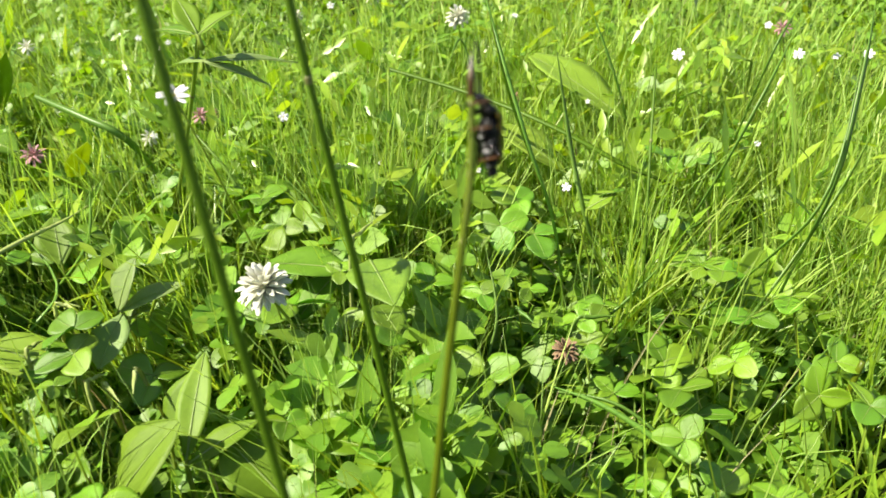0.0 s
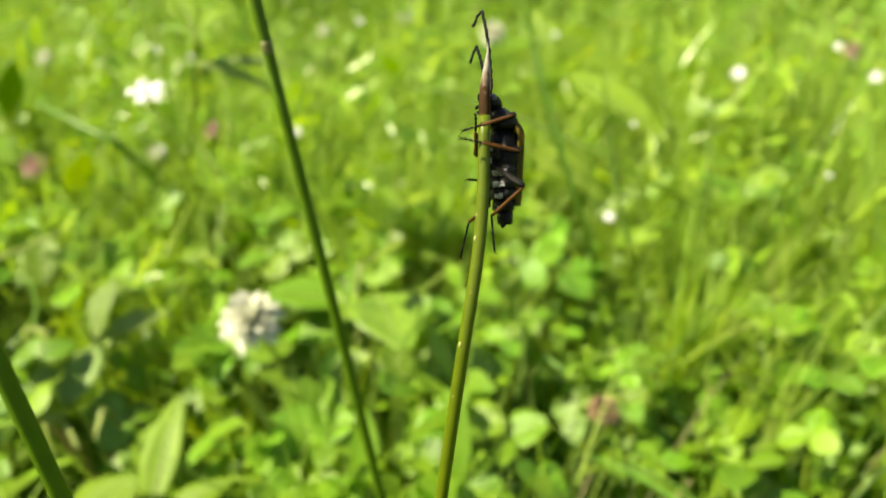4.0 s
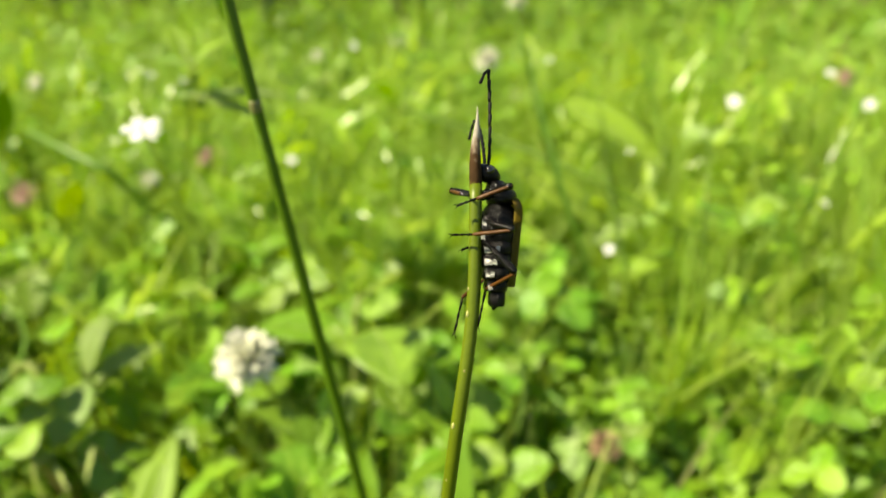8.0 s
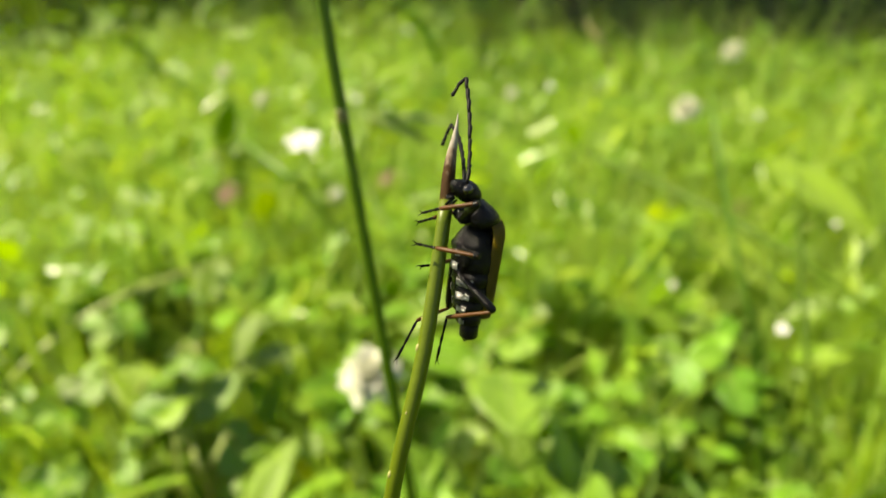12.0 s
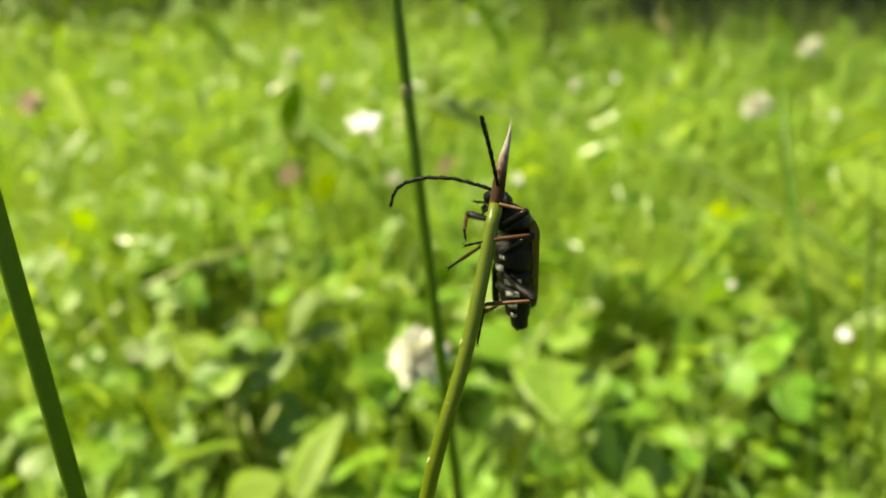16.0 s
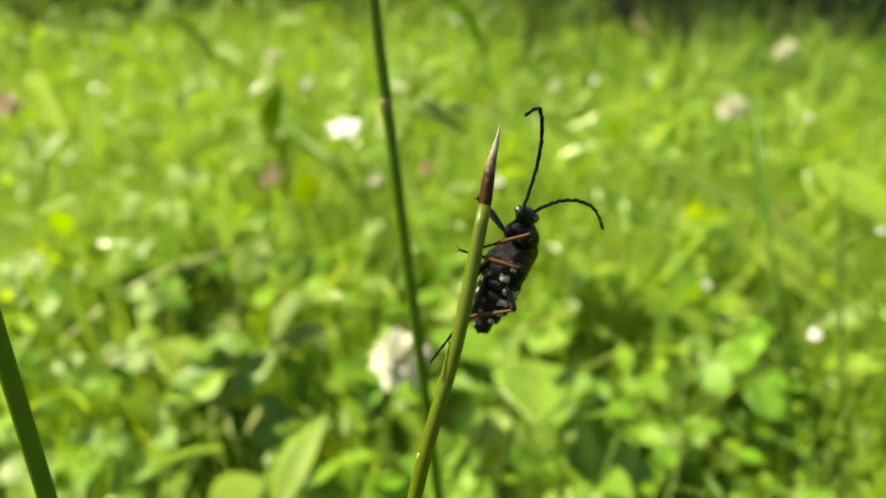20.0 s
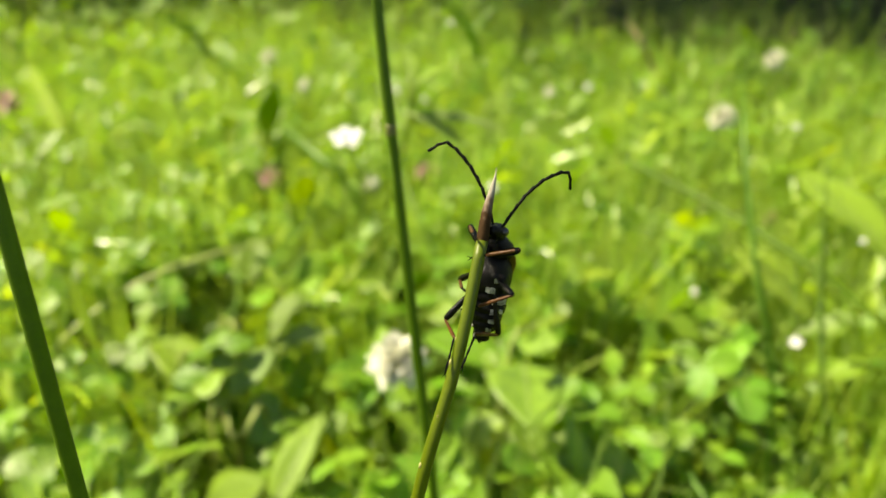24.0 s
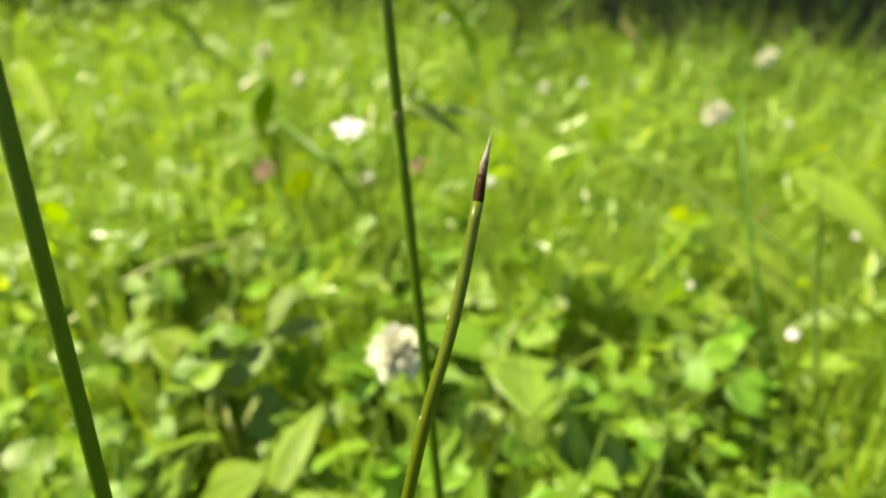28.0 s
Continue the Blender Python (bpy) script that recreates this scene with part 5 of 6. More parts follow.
            leg = part("leg", limb(fem, 0.22, 0.34, M_BLACK, 1.15), root, "black thigh", Matrix.Translation(hip))
            shank = part("shank", limb(tib, 0.15, 0.18, M_TIBIA, 1.05, "shank"), leg, "orange-brown shank", pose(0, 0, -fem * MM))
            foot = [tube([(0, 0, -tar * MM * a), (0, 0, -tar * MM * (a + 0.12)), (0, 0, -tar * MM * b)], [0.07 * MM, 0.13 * MM, 0.09 * MM], 7)
                    for a, b in ((0, 0.36), (0.36, 0.6), (0.6, 0.95))]
            for c in (-1, 1):
                foot.append(tube([(0, 0, -tar * 0.93 * MM), (c * 0.16 * MM, 0.05 * MM, -tar * 1.02 * MM), (c * 0.2 * MM, 0.2 * MM, -tar * 1.08 * MM)], [0.05 * MM, 0.04 * MM, 0.015 * MM], 5))
            legs.append((leg, shank, hip, fem * MM, tib * MM, tar * MM, sx, which, joined("foot", foot, M_BLACK)))
    return root, cases, wings, feelers, legs


beetle, cases, wings, feelers, legs = build_beetle()

# ---- movement: stems sway, the beetle turns on its stem, feels about and flies off ----
SWAY = [
    (0.0, -0.0117, 0.0560, 0.0050, -0.34, 0.53, -0.10),
    (0.5, -0.0119, 0.0553, 0.0017, -0.24, -0.09, 0.02),
    (1.0, -0.0121, 0.0548, -0.0012, -0.15, 0.04, -0.01),
    (1.5, -0.0120, 0.0551, 0.0005, -0.17, 0.19, -0.03),
    (2.0, -0.0120, 0.0551, 0.0005, -0.12, 0.38, -0.06),
    (2.5, -0.0120, 0.0551, 0.0007, -0.06, 0.79, -0.14),
    (3.0, -0.0120, 0.0551, 0.0003, -0.03, 0.91, -0.16),
    (3.5, -0.0120, 0.0548, -0.0008, 0.03, 0.94, -0.17),
    (5.5, -0.0121, 0.0546, -0.0019, 0.04, 0.06, 0.01),
    (6.0, -0.0121, 0.0546, -0.0020, 0.09, 0.14, -0.01),
    (6.5, -0.0121, 0.0547, -0.0014, 0.14, 0.06, -0.00),
    (7.0, -0.0120, 0.0550, -0.0001, 0.13, 0.14, -0.02),
    (7.5, -0.0120, 0.0551, 0.0003, 0.16, 0.25, -0.03),
    (8.0, -0.0120, 0.0550, -0.0001, 0.19, 0.07, 0.00),
    (8.5, -0.0120, 0.0549, -0.0003, 0.24, 0.03, 0.01),
    (9.0, -0.0120, 0.0550, -0.0001, 0.31, -0.39, 0.09),
    (9.5, -0.0120, 0.0550, -0.0002, 0.39, -0.44, 0.10),
    (10.0, -0.0119, 0.0553, 0.0017, 0.48, -0.70, 0.14),
    (10.5, -0.0120, 0.0550, -0.0001, 0.32, -0.48, 0.09),
    (11.0, -0.0120, 0.0550, -0.0001, 0.27, -0.67, 0.12),
    (11.5, -0.0120, 0.0551, 0.0003, 0.16, -0.72, 0.12),
    (12.0, -0.0120, 0.0550, -0.0000, 0.06, -0.66, 0.10),
    (12.5, -0.0120, 0.0550, 0.0000, 0.08, -0.68, 0.10),
    (14.5, -0.0121, 0.0547, -0.0015, 0.03, -0.44, 0.06),
    (15.0, -0.0121, 0.0545, -0.0024, 0.12, -0.62, 0.09),
    (15.5, -0.0121, 0.0545, -0.0024, -0.03, -0.31, 0.03),
    (16.0, -0.0121, 0.0544, -0.0030, 0.06, -0.52, 0.07),
    (16.5, -0.0122, 0.0543, -0.0035, -0.08, 0.00, -0.02),
    (17.0, -0.0121, 0.0545, -0.0024, 0.07, -0.38, 0.04),
    (17.5, -0.0121, 0.0545, -0.0027, 0.02, -0.16, 0.01),
    (18.0, -0.0121, 0.0547, -0.0015, 0.29, -0.85, 0.13),
    (18.5, -0.0121, 0.0545, -0.0023, 0.16, -0.44, 0.06),
    (19.0, -0.0120, 0.0548, -0.0008, 0.07, -0.19, 0.02),
    (19.5, -0.0120, 0.0548, -0.0009, 0.11, -0.18, 0.02),
    (20.0, -0.0120, 0.0548, -0.0010, 0.13, -0.16, 0.02),
    (20.5, -0.0121, 0.0548, -0.0012, 0.21, -0.30, 0.04),
    (21.0, -0.0120, 0.0549, -0.0007, 0.23, -0.31, 0.05),
    (21.5, -0.0121, 0.0547, -0.0015, 0.31, -0.30, 0.05),
    (23.5, -0.0120, 0.0548, -0.0009, 0.41, -0.25, 0.05),
    (24.0, -0.0121, 0.0548, -0.0012, 0.48, -0.28, 0.06),
    (24.5, -0.0121, 0.0547, -0.0018, 0.37, -0.22, 0.04),
    (25.0, -0.0121, 0.0548, -0.0012, 0.24, -0.27, 0.05),
    (25.5, -0.0121, 0.0547, -0.0015, 0.20, -0.41, 0.08),
    (26.0, -0.0121, 0.0545, -0.0023, 0.05, -0.12, 0.02),
    (26.5, -0.0121, 0.0546, -0.0021, 0.13, -0.63, 0.11),
    (27.0, -0.0121, 0.0547, -0.0017, -0.01, -0.58, 0.10),
    (27.2, -0.0121, 0.0546, -0.0020, -0.05, -0.46, 0.08),
    (27.3, -0.0121, 0.0546, -0.0018, -0.07, -0.42, 0.07),
    (27.4, -0.0121, 0.0547, -0.0015, -0.06, -0.49, 0.09),
    (27.5, -0.0121, 0.0546, -0.0022, -0.02, -0.54, 0.10),
    (27.6, -0.0121, 0.0546, -0.0021, 0.10, -0.84, 0.15),
    (27.7, -0.0121, 0.0546, -0.0019, 0.17, -1.04, 0.18),
    (28.0, -0.0120, 0.0549, -0.0005, 0.18, -1.23, 0.23),
]


SWAY_2 = [
    (0.0, -0.00, 0.42, -0.02),
    (0.5, -0.00, 0.03, -0.00),
    (1.0, 0.00, 0.04, -0.00),
    (1.5, -0.00, 0.20, -0.01),
    (2.0, -0.01, 0.41, -0.02),
    (2.5, -0.02, 0.62, -0.04),
    (3.0, -0.02, 0.52, -0.03),
    (3.5, -0.04, 0.73, -0.05),
    (5.5, -0.00, 0.02, -0.00),
    (6.0, -0.00, 0.06, -0.00),
    (6.5, -0.00, 0.04, -0.00),
    (7.0, -0.00, 0.08, -0.01),
    (7.5, -0.01, 0.16, -0.01),
    (8.0, 0.00, -0.01, 0.00),
    (8.5, 0.00, -0.03, 0.00),
    (9.0, 0.03, -0.27, 0.02),
    (9.5, 0.04, -0.25, 0.02),
    (10.0, 0.07, -0.33, 0.02),
    (10.5, 0.05, -0.19, 0.02),
    (11.0, 0.09, -0.28, 0.02),
    (11.5, 0.07, -0.20, 0.02),
    (12.0, 0.01, -0.04, 0.00),
    (12.5, -0.01, 0.03, -0.00),
    (14.5, -0.19, 0.39, -0.04),
    (15.0, -0.07, 0.14, -0.01),
    (15.5, -0.04, 0.09, -0.01),
    (16.0, -0.09, 0.18, -0.02),
    (16.5, -0.20, 0.40, -0.04),
    (17.0, -0.05, 0.10, -0.01),
    (17.5, -0.24, 0.49, -0.05),
    (18.0, -0.03, 0.06, -0.01),
    (18.5, -0.10, 0.22, -0.02),
    (19.0, -0.24, 0.51, -0.05),
    (19.5, -0.22, 0.47, -0.05),
    (20.0, -0.12, 0.25, -0.02),
    (20.5, -0.13, 0.29, -0.03),
    (21.0, -0.07, 0.15, -0.01),
    (21.5, -0.11, 0.24, -0.02),
    (23.5, -0.04, 0.09, -0.01),
    (24.0, -0.02, 0.05, -0.00),
    (24.5, -0.02, 0.04, -0.00),
    (25.0, -0.04, 0.09, -0.01),
    (25.5, -0.05, 0.12, -0.01),
    (26.0, -0.00, 0.01, -0.00),
    (26.5, -0.01, 0.02, -0.00),
    (27.0, -0.04, 0.09, -0.01),
    (27.5, -0.03, 0.06, -0.01),
    (28.0, 0.10, -0.22, 0.02),
]

SWAY_3 = [
    (0.0, -0.24, 0.53),
    (0.5, -0.02, 0.02),
    (1.0, 0.06, -0.08),
    (1.5, -0.04, 0.05),
    (2.0, -0.02, 0.02),
    (2.5, -0.11, 0.14),
    (3.0, -0.03, 0.04),
    (3.5, 0.03, -0.03),
    (5.5, 0.25, -0.27),
    (6.0, 0.36, -0.36),
    (14.5, -0.30, 0.14),
    (15.0, -0.16, 0.08),
    (15.5, -0.08, 0.04),
    (16.0, -0.32, 0.17),
    (16.5, -0.66, 0.34),
    (17.0, -0.14, 0.07),
    (17.5, -0.37, 0.19),
    (18.0, 0.15, -0.07),
    (19.0, -0.08, 0.04),
    (20.0, -0.09, 0.05),
    (21.0, 0.16, -0.09),
    (23.5, 0.20, -0.12),
    (24.0, 0.25, -0.15),
    (25.0, 0.21, -0.13),
    (25.5, 0.21, -0.13),
    (26.0, 0.19, -0.12),
    (27.0, 0.12, -0.08),
    (28.0, 0.46, -0.30),
]

CRAWL = [
    (0.0, 0.0057, 0.1071, 0.2558, -5.8, -26.3, -69.1),
    (0.5, 0.0024, 0.1071, 0.2532, -6.1, -28.6, -68.1),
    (1.0, 0.0026, 0.1061, 0.2516, -7.6, -31.1, -67.8),
    (1.5, 0.0034, 0.1061, 0.2526, -5.3, -32.0, -67.0),
    (2.0, 0.0044, 0.1064, 0.2531, -9.3, -29.8, -66.2),
    (2.5, 0.0063, 0.1048, 0.2513, -8.7, -29.2, -66.4),
    (3.0, 0.0065, 0.1056, 0.2519, -9.1, -28.3, -65.9),
    (3.5, 0.0064, 0.1063, 0.2511, -8.6, -26.8, -65.1),
    (5.5, 0.0023, 0.1060, 0.2505, -14.9, -30.1, -62.9),
    (6.0, 0.0028, 0.1059, 0.2517, -13.2, -29.6, -62.9),
    (6.5, 0.0023, 0.1052, 0.2520, -12.1, -29.9, -62.7),
    (7.0, 0.0029, 0.1045, 0.2522, -11.6, -29.2, -66.1),
    (7.5, 0.0036, 0.1044, 0.2525, -12.3, -29.6, -66.6),
    (8.0, 0.0025, 0.1042, 0.2525, -13.1, -30.5, -67.3),
    (8.5, 0.0026, 0.1038, 0.2522, -12.0, -30.9, -66.7),
    (9.0, 0.0009, 0.1034, 0.2525, -11.0, -31.3, -67.3),
    (9.5, 0.0006, 0.1031, 0.2524, -13.0, -31.2, -64.2),
    (10.0, -0.0008, 0.1040, 0.2530, -12.1, -31.7, -62.0),
    (10.5, 0.0008, 0.1034, 0.2527, -12.6, -31.0, -61.1),
    (11.0, -0.0004, 0.1039, 0.2525, -12.9, -27.4, -59.1),
    (11.5, -0.0003, 0.1049, 0.2526, -11.8, -22.2, -58.0),
    (12.0, -0.0003, 0.1053, 0.2526, -8.9, -11.4, -57.7),
    (12.5, -0.0010, 0.1060, 0.2526, -6.7, -8.1, -56.7),
    (14.5, 0.0003, 0.1080, 0.2506, -5.4, -9.1, -49.8),
    (15.0, -0.0014, 0.1072, 0.2498, -5.0, -8.8, -46.4),
    (15.5, 0.0002, 0.1077, 0.2489, -1.7, -9.6, -42.9),
    (16.0, -0.0012, 0.1070, 0.2484, 0.5, -8.5, -42.8),
    (16.5, 0.0019, 0.1078, 0.2473, -0.3, -7.6, -39.8),
    (17.0, -0.0002, 0.1074, 0.2478, -11.0, -6.6, -30.9),
    (17.5, 0.0009, 0.1081, 0.2478, -9.0, -0.1, -28.3),
    (18.0, -0.0020, 0.1071, 0.2491, -9.3, -0.5, -27.4),
    (18.5, -0.0004, 0.1077, 0.2487, -12.4, 1.2, -26.8),
    (19.0, 0.0013, 0.1082, 0.2490, -14.3, 3.6, -23.7),
    (19.5, 0.0015, 0.1083, 0.2492, -15.3, 9.2, -20.0),
    (20.0, 0.0008, 0.1082, 0.2486, -17.6, 15.4, -8.9),
    (20.5, -0.0001, 0.1073, 0.2488, -14.3, 18.2, -5.7),
    (21.0, -0.0004, 0.1069, 0.2492, -15.8, 18.2, -2.0),
    (21.5, -0.0002, 0.1067, 0.2491, -15.6, 21.5, -4.9),
    (23.5, -0.0009, 0.1061, 0.2503, -17.7, 7.0, -3.1),
    (24.0, -0.0010, 0.1063, 0.2507, -10.3, 5.2, -2.6),
    (24.5, -0.0001, 0.1067, 0.2499, -9.8, 5.4, -3.0),
    (25.0, -0.0004, 0.1076, 0.2507, -13.7, 5.4, -0.6),
    (25.5, -0.0014, 0.1078, 0.2509, -9.4, 7.9, 2.7),
    (26.0, -0.0010, 0.1079, 0.2496, -10.5, 7.7, 20.2),
    (26.5, -0.0045, 0.1076, 0.2509, -9.4, 11.2, 27.9),
    (27.0, -0.0047, 0.1087, 0.2529, -1.9, 8.0, 30.1),
    (27.2, -0.0043, 0.1082, 0.2527, -3.8, 11.8, 27.1),
    (27.3, -0.0055, 0.1096, 0.2526, 12.3, 12.7, 26.5),
    (27.4, -0.0058, 0.1095, 0.2530, 14.3, 12.7, 26.5),
    (27.5, -0.0067, 0.1147, 0.2537, 10.3, 24.0, 16.0),
    (27.6, -0.0004, 0.1289, 0.2529, -7.6, 44.1, -19.1),
    (27.7, 0.0165, 0.1438, 0.2507, -59.4, 45.7, -30.5),
    (27.8, 0.0573, 0.1859, 0.2457, -59.4, 45.7, -30.5),
    (28.0, 0.1918, 0.3223, 0.2465, -59.4, 45.7, -30.5),
]

FEELER_L = [
    (0.0, 29, 33, -155, -0.13, 119),
    (1.0, 29, 33, -155, -0.13, 119),
    (3.0, 29, 33, -155, -0.13, 119),
    (5.5, 15, 37, -171, 0.22, 92),
    (7.0, 15, 37, -171, 0.43, 76),
    (8.0, 15, 37, -171, 0.41, 78),
    (8.5, 13, 32, -161, 0.49, 67),
    (9.0, 14, 32, -157, 0.40, 70),
    (9.5, 12, 30, -155, 0.41, 68),
    (10.5, 18, 33, -152, 0.32, 81),
    (11.0, 16, 31, -159, 0.40, 90),
    (12.0, 35, 48, -145, 0.33, 85),
    (12.5, 36, 45, -142, 0.38, 68),
    (14.5, -9, 48, -151, 0.65, -13),
    (15.0, -18, 76, -163, 0.65, -13),
    (15.5, -15, 85, -153, 0.76, -10),
    (16.0, -11, 68, -137, 0.87, -7),
    (16.5, 26, 53, -92, 1.01, -5),
    (16.7, 25, 30, -95, 1.07, -4),
    (17.0, 27, -1, -111, 1.15, -3),
    (17.5, 24, 11, -137, 1.04, -2),
    (18.0, 9, 11, -164, 0.94, -2),
    (18.5, 8, 11, -148, 0.84, 7),
    (19.0, 8, -2, -137, 0.74, 16),
    (19.5, 8, -2, -116, 0.83, 22),
    (20.0, 9, -8, -104, 0.91, 29),
    (20.5, 14, -15, -114, 0.90, 26),
    (21.0, 14, -3, -117, 0.89, 23),
    (21.5, 18, -15, -129, 0.84, 25),
    (23.5, 8, 30, -142, 0.63, 32),
    (24.0, 14, 22, -148, 0.58, 34),
    (24.5, 10, 8, -155, 0.45, 29),
    (25.0, 4, 25, -157, 0.33, 25),
    (26.0, 16, 31, -165, 0.71, -22),
    (27.0, 21, 41, -169, 0.71, 36),
    (27.3, 32, 32, -189, 1.15, 37),
    (27.4, 22, 28, -173, 0.86, 37),
    (27.5, 27, 25, -165, 0.56, 31),
    (28.0, 27, 25, -165, 0.56, 31),
]

FEELER_R = [
    (0.0, 19, 6, -147, -0.00, 133),
    (1.0, 19, 6, -147, -0.00, 133),
    (3.0, 19, 6, -147, -0.00, 133),
    (5.5, 5, -9, -68, -0.08, 140),
    (7.0, 5, -9, -68, -0.13, 145),
    (8.0, 5, -9, -68, -0.11, 142),
    (9.0, -3, 10, -59, -0.40, 160),
    (9.5, -3, 7, -73, -0.25, 150),
    (10.0, -6, 4, -64, -0.05, 127),
    (10.5, 0, 6, -84, -0.38, 158),
    (11.0, 5, 1, -102, -0.14, 140),
    (12.0, 31, 2, -111, -0.02, 133),
    (12.5, 36, 3, -111, -0.02, 111),
    (13.5, 25, -33, -61, -0.00, 0),
    (14.5, 6, -43, -34, -0.00, 0),
    (15.0, 6, -46, -40, -0.00, 0),
    (15.5, 1, -9, -31, 0.12, 76),
    (16.0, 4, 25, -26, 0.24, 152),
    (16.5, -3, 18, -34, 0.24, 152),
    (16.6, -30, 13, -9, 0.30, 60),
    (16.7, -36, 57, 21, 0.34, 32),
    (17.0, -55, 70, -14, 0.34, 32),
    (17.5, -50, 66, -4, 0.45, 38),
    (18.0, -24, 60, 30, 0.55, 43),
    (18.5, -20, 47, 26, 0.48, 26),
    (19.0, -58, 67, -29, 0.41, 9),
    (19.5, -67, 64, -16, 0.63, -2),
    (20.0, -51, 56, 20, 0.84, -12),
    (20.5, -53, 60, 3, 0.85, -9),
    (21.0, -23, 52, 22, 0.86, -6),
    (21.5, -24, 48, 25, 0.93, -4),
    (23.5, 6, 23, 59, 1.18, 5),
    (24.0, 6, 27, 61, 1.25, 7),
    (24.5, -14, 65, 25, 1.14, 8),
    (25.0, -8, 26, 16, 1.02, 8),
    (26.0, 6, 18, 5, 1.01, 7),
    (27.0, -17, 35, -33, 0.60, 23),
    (27.3, -15, 13, -28, 0.83, 27),
    (27.4, -25, 13, -24, 0.75, 17),
    (27.5, -20, 13, -17, 0.84, -3),
    (28.0, -20, 13, -17, 0.84, -3),
]

# the feet's hold on the stem (in its own space) and where each knee leans (in the beetle's): t, foot, lean
FRONT_LEFT = [
    (0.0, 0.0112, 0.0503, 0.2566, -0.84, 0.54, -0.03),
    (3.0, 0.0112, 0.0503, 0.2566, -0.84, 0.54, -0.03),
    (7.0, 0.0113, 0.0501, 0.2570, -0.89, 0.45, 0.11),
    (12.0, 0.0100, 0.0502, 0.2555, -0.66, 0.75, 0.04),
    (14.6, 0.0100, 0.0502, 0.2555, -0.66, 0.75, 0.04),
    (15.0, 0.0095, 0.0496, 0.2542, -0.73, 0.67, 0.15),
    (16.6, 0.0095, 0.0496, 0.2542, -0.73, 0.67, 0.15),
    (17.2, 0.0112, 0.0519, 0.2577, -0.79, 0.61, 0.11),
    (20.0, 0.0112, 0.0519, 0.2577, -0.79, 0.61, 0.11),
    (24.0, 0.0115, 0.0508, 0.2580, -0.68, 0.69, 0.26),
    (25.2, 0.0115, 0.0508, 0.2580, -0.68, 0.69, 0.26),
    (26.4, 0.0131, 0.0510, 0.2577, -0.68, 0.69, 0.26),
    (28.0, 0.0131, 0.0510, 0.2577, -0.68, 0.69, 0.26),
]
MIDDLE_LEFT = [
    (0.0, 0.0108, 0.0478, 0.2511, -0.71, 0.69, -0.11),
    (3.0, 0.0108, 0.0478, 0.2511, -0.71, 0.69, -0.11),
    (7.0, 0.0109, 0.0485, 0.2509, -0.71, 0.69, -0.10),
    (12.0, 0.0108, 0.0482, 0.2520, -0.70, 0.70, -0.12),
    (14.6, 0.0108, 0.0482, 0.2520, -0.70, 0.70, -0.12),
    (15.0, 0.0080, 0.0494, 0.2508, -0.68, 0.73, -0.07),
    (16.6, 0.0080, 0.0494, 0.2508, -0.68, 0.73, -0.07),
    (17.2, 0.0119, 0.0497, 0.2526, -0.15, 0.78, -0.61),
    (20.0, 0.0119, 0.0497, 0.2526, -0.15, 0.78, -0.61),
    (24.0, 0.0110, 0.0488, 0.2522, -0.52, 0.79, -0.33),
    (25.2, 0.0110, 0.0488, 0.2522, -0.52, 0.79, -0.33),
    (26.4, 0.0116, 0.0496, 0.2539, -0.43, 0.90, -0.09),
    (28.0, 0.0116, 0.0496, 0.2539, -0.43, 0.90, -0.09),
]
HIND_LEFT = [
    (0.0, 0.0105, 0.0459, 0.2471, -0.67, 0.66, -0.32),
    (3.0, 0.0105, 0.0459, 0.2471, -0.67, 0.66, -0.32),
    (7.0, 0.0105, 0.0458, 0.2469, -0.67, 0.67, -0.32),
    (12.0, 0.0108, 0.0456, 0.2481, -0.69, 0.61, -0.39),
    (16.0, 0.0118, 0.0479, 0.2473, -0.71, 0.60, -0.38),
    (20.0, 0.0115, 0.0452, 0.2470, -0.07, 0.92, -0.38),
    (24.0, 0.0113, 0.0458, 0.2483, -0.66, 0.67, -0.34),
    (25.2, 0.0113, 0.0458, 0.2483, -0.66, 0.67, -0.34),
    (26.4, 0.0111, 0.0495, 0.2513, -0.43, 0.80, -0.42),
    (28.0, 0.0111, 0.0495, 0.2513, -0.43, 0.80, -0.42),
]
FRONT_RIGHT = [
    (0.0, 0.0103, 0.0492, 0.2565, 0.73, 0.65, 0.21),
    (3.0, 0.0103, 0.0492, 0.2565, 0.73, 0.65, 0.21),
    (7.0, 0.0106, 0.0487, 0.2562, 0.71, 0.65, 0.26),
    (12.0, 0.0112, 0.0486, 0.2574, 0.69, 0.66, 0.30),
    (16.0, 0.0103, 0.0518, 0.2572, 0.85, 0.50, 0.17),
    (20.0, 0.0122, 0.0509, 0.2531, 0.77, 0.39, 0.50),
    (24.0, 0.0114, 0.0507, 0.2555, 0.86, 0.45, 0.23),
    (25.2, 0.0114, 0.0507, 0.2555, 0.86, 0.45, 0.23),
    (26.4, 0.0130, 0.0517, 0.2606, 0.52, 0.83, 0.18),
    (28.0, 0.0130, 0.0517, 0.2606, 0.52, 0.83, 0.18),
]
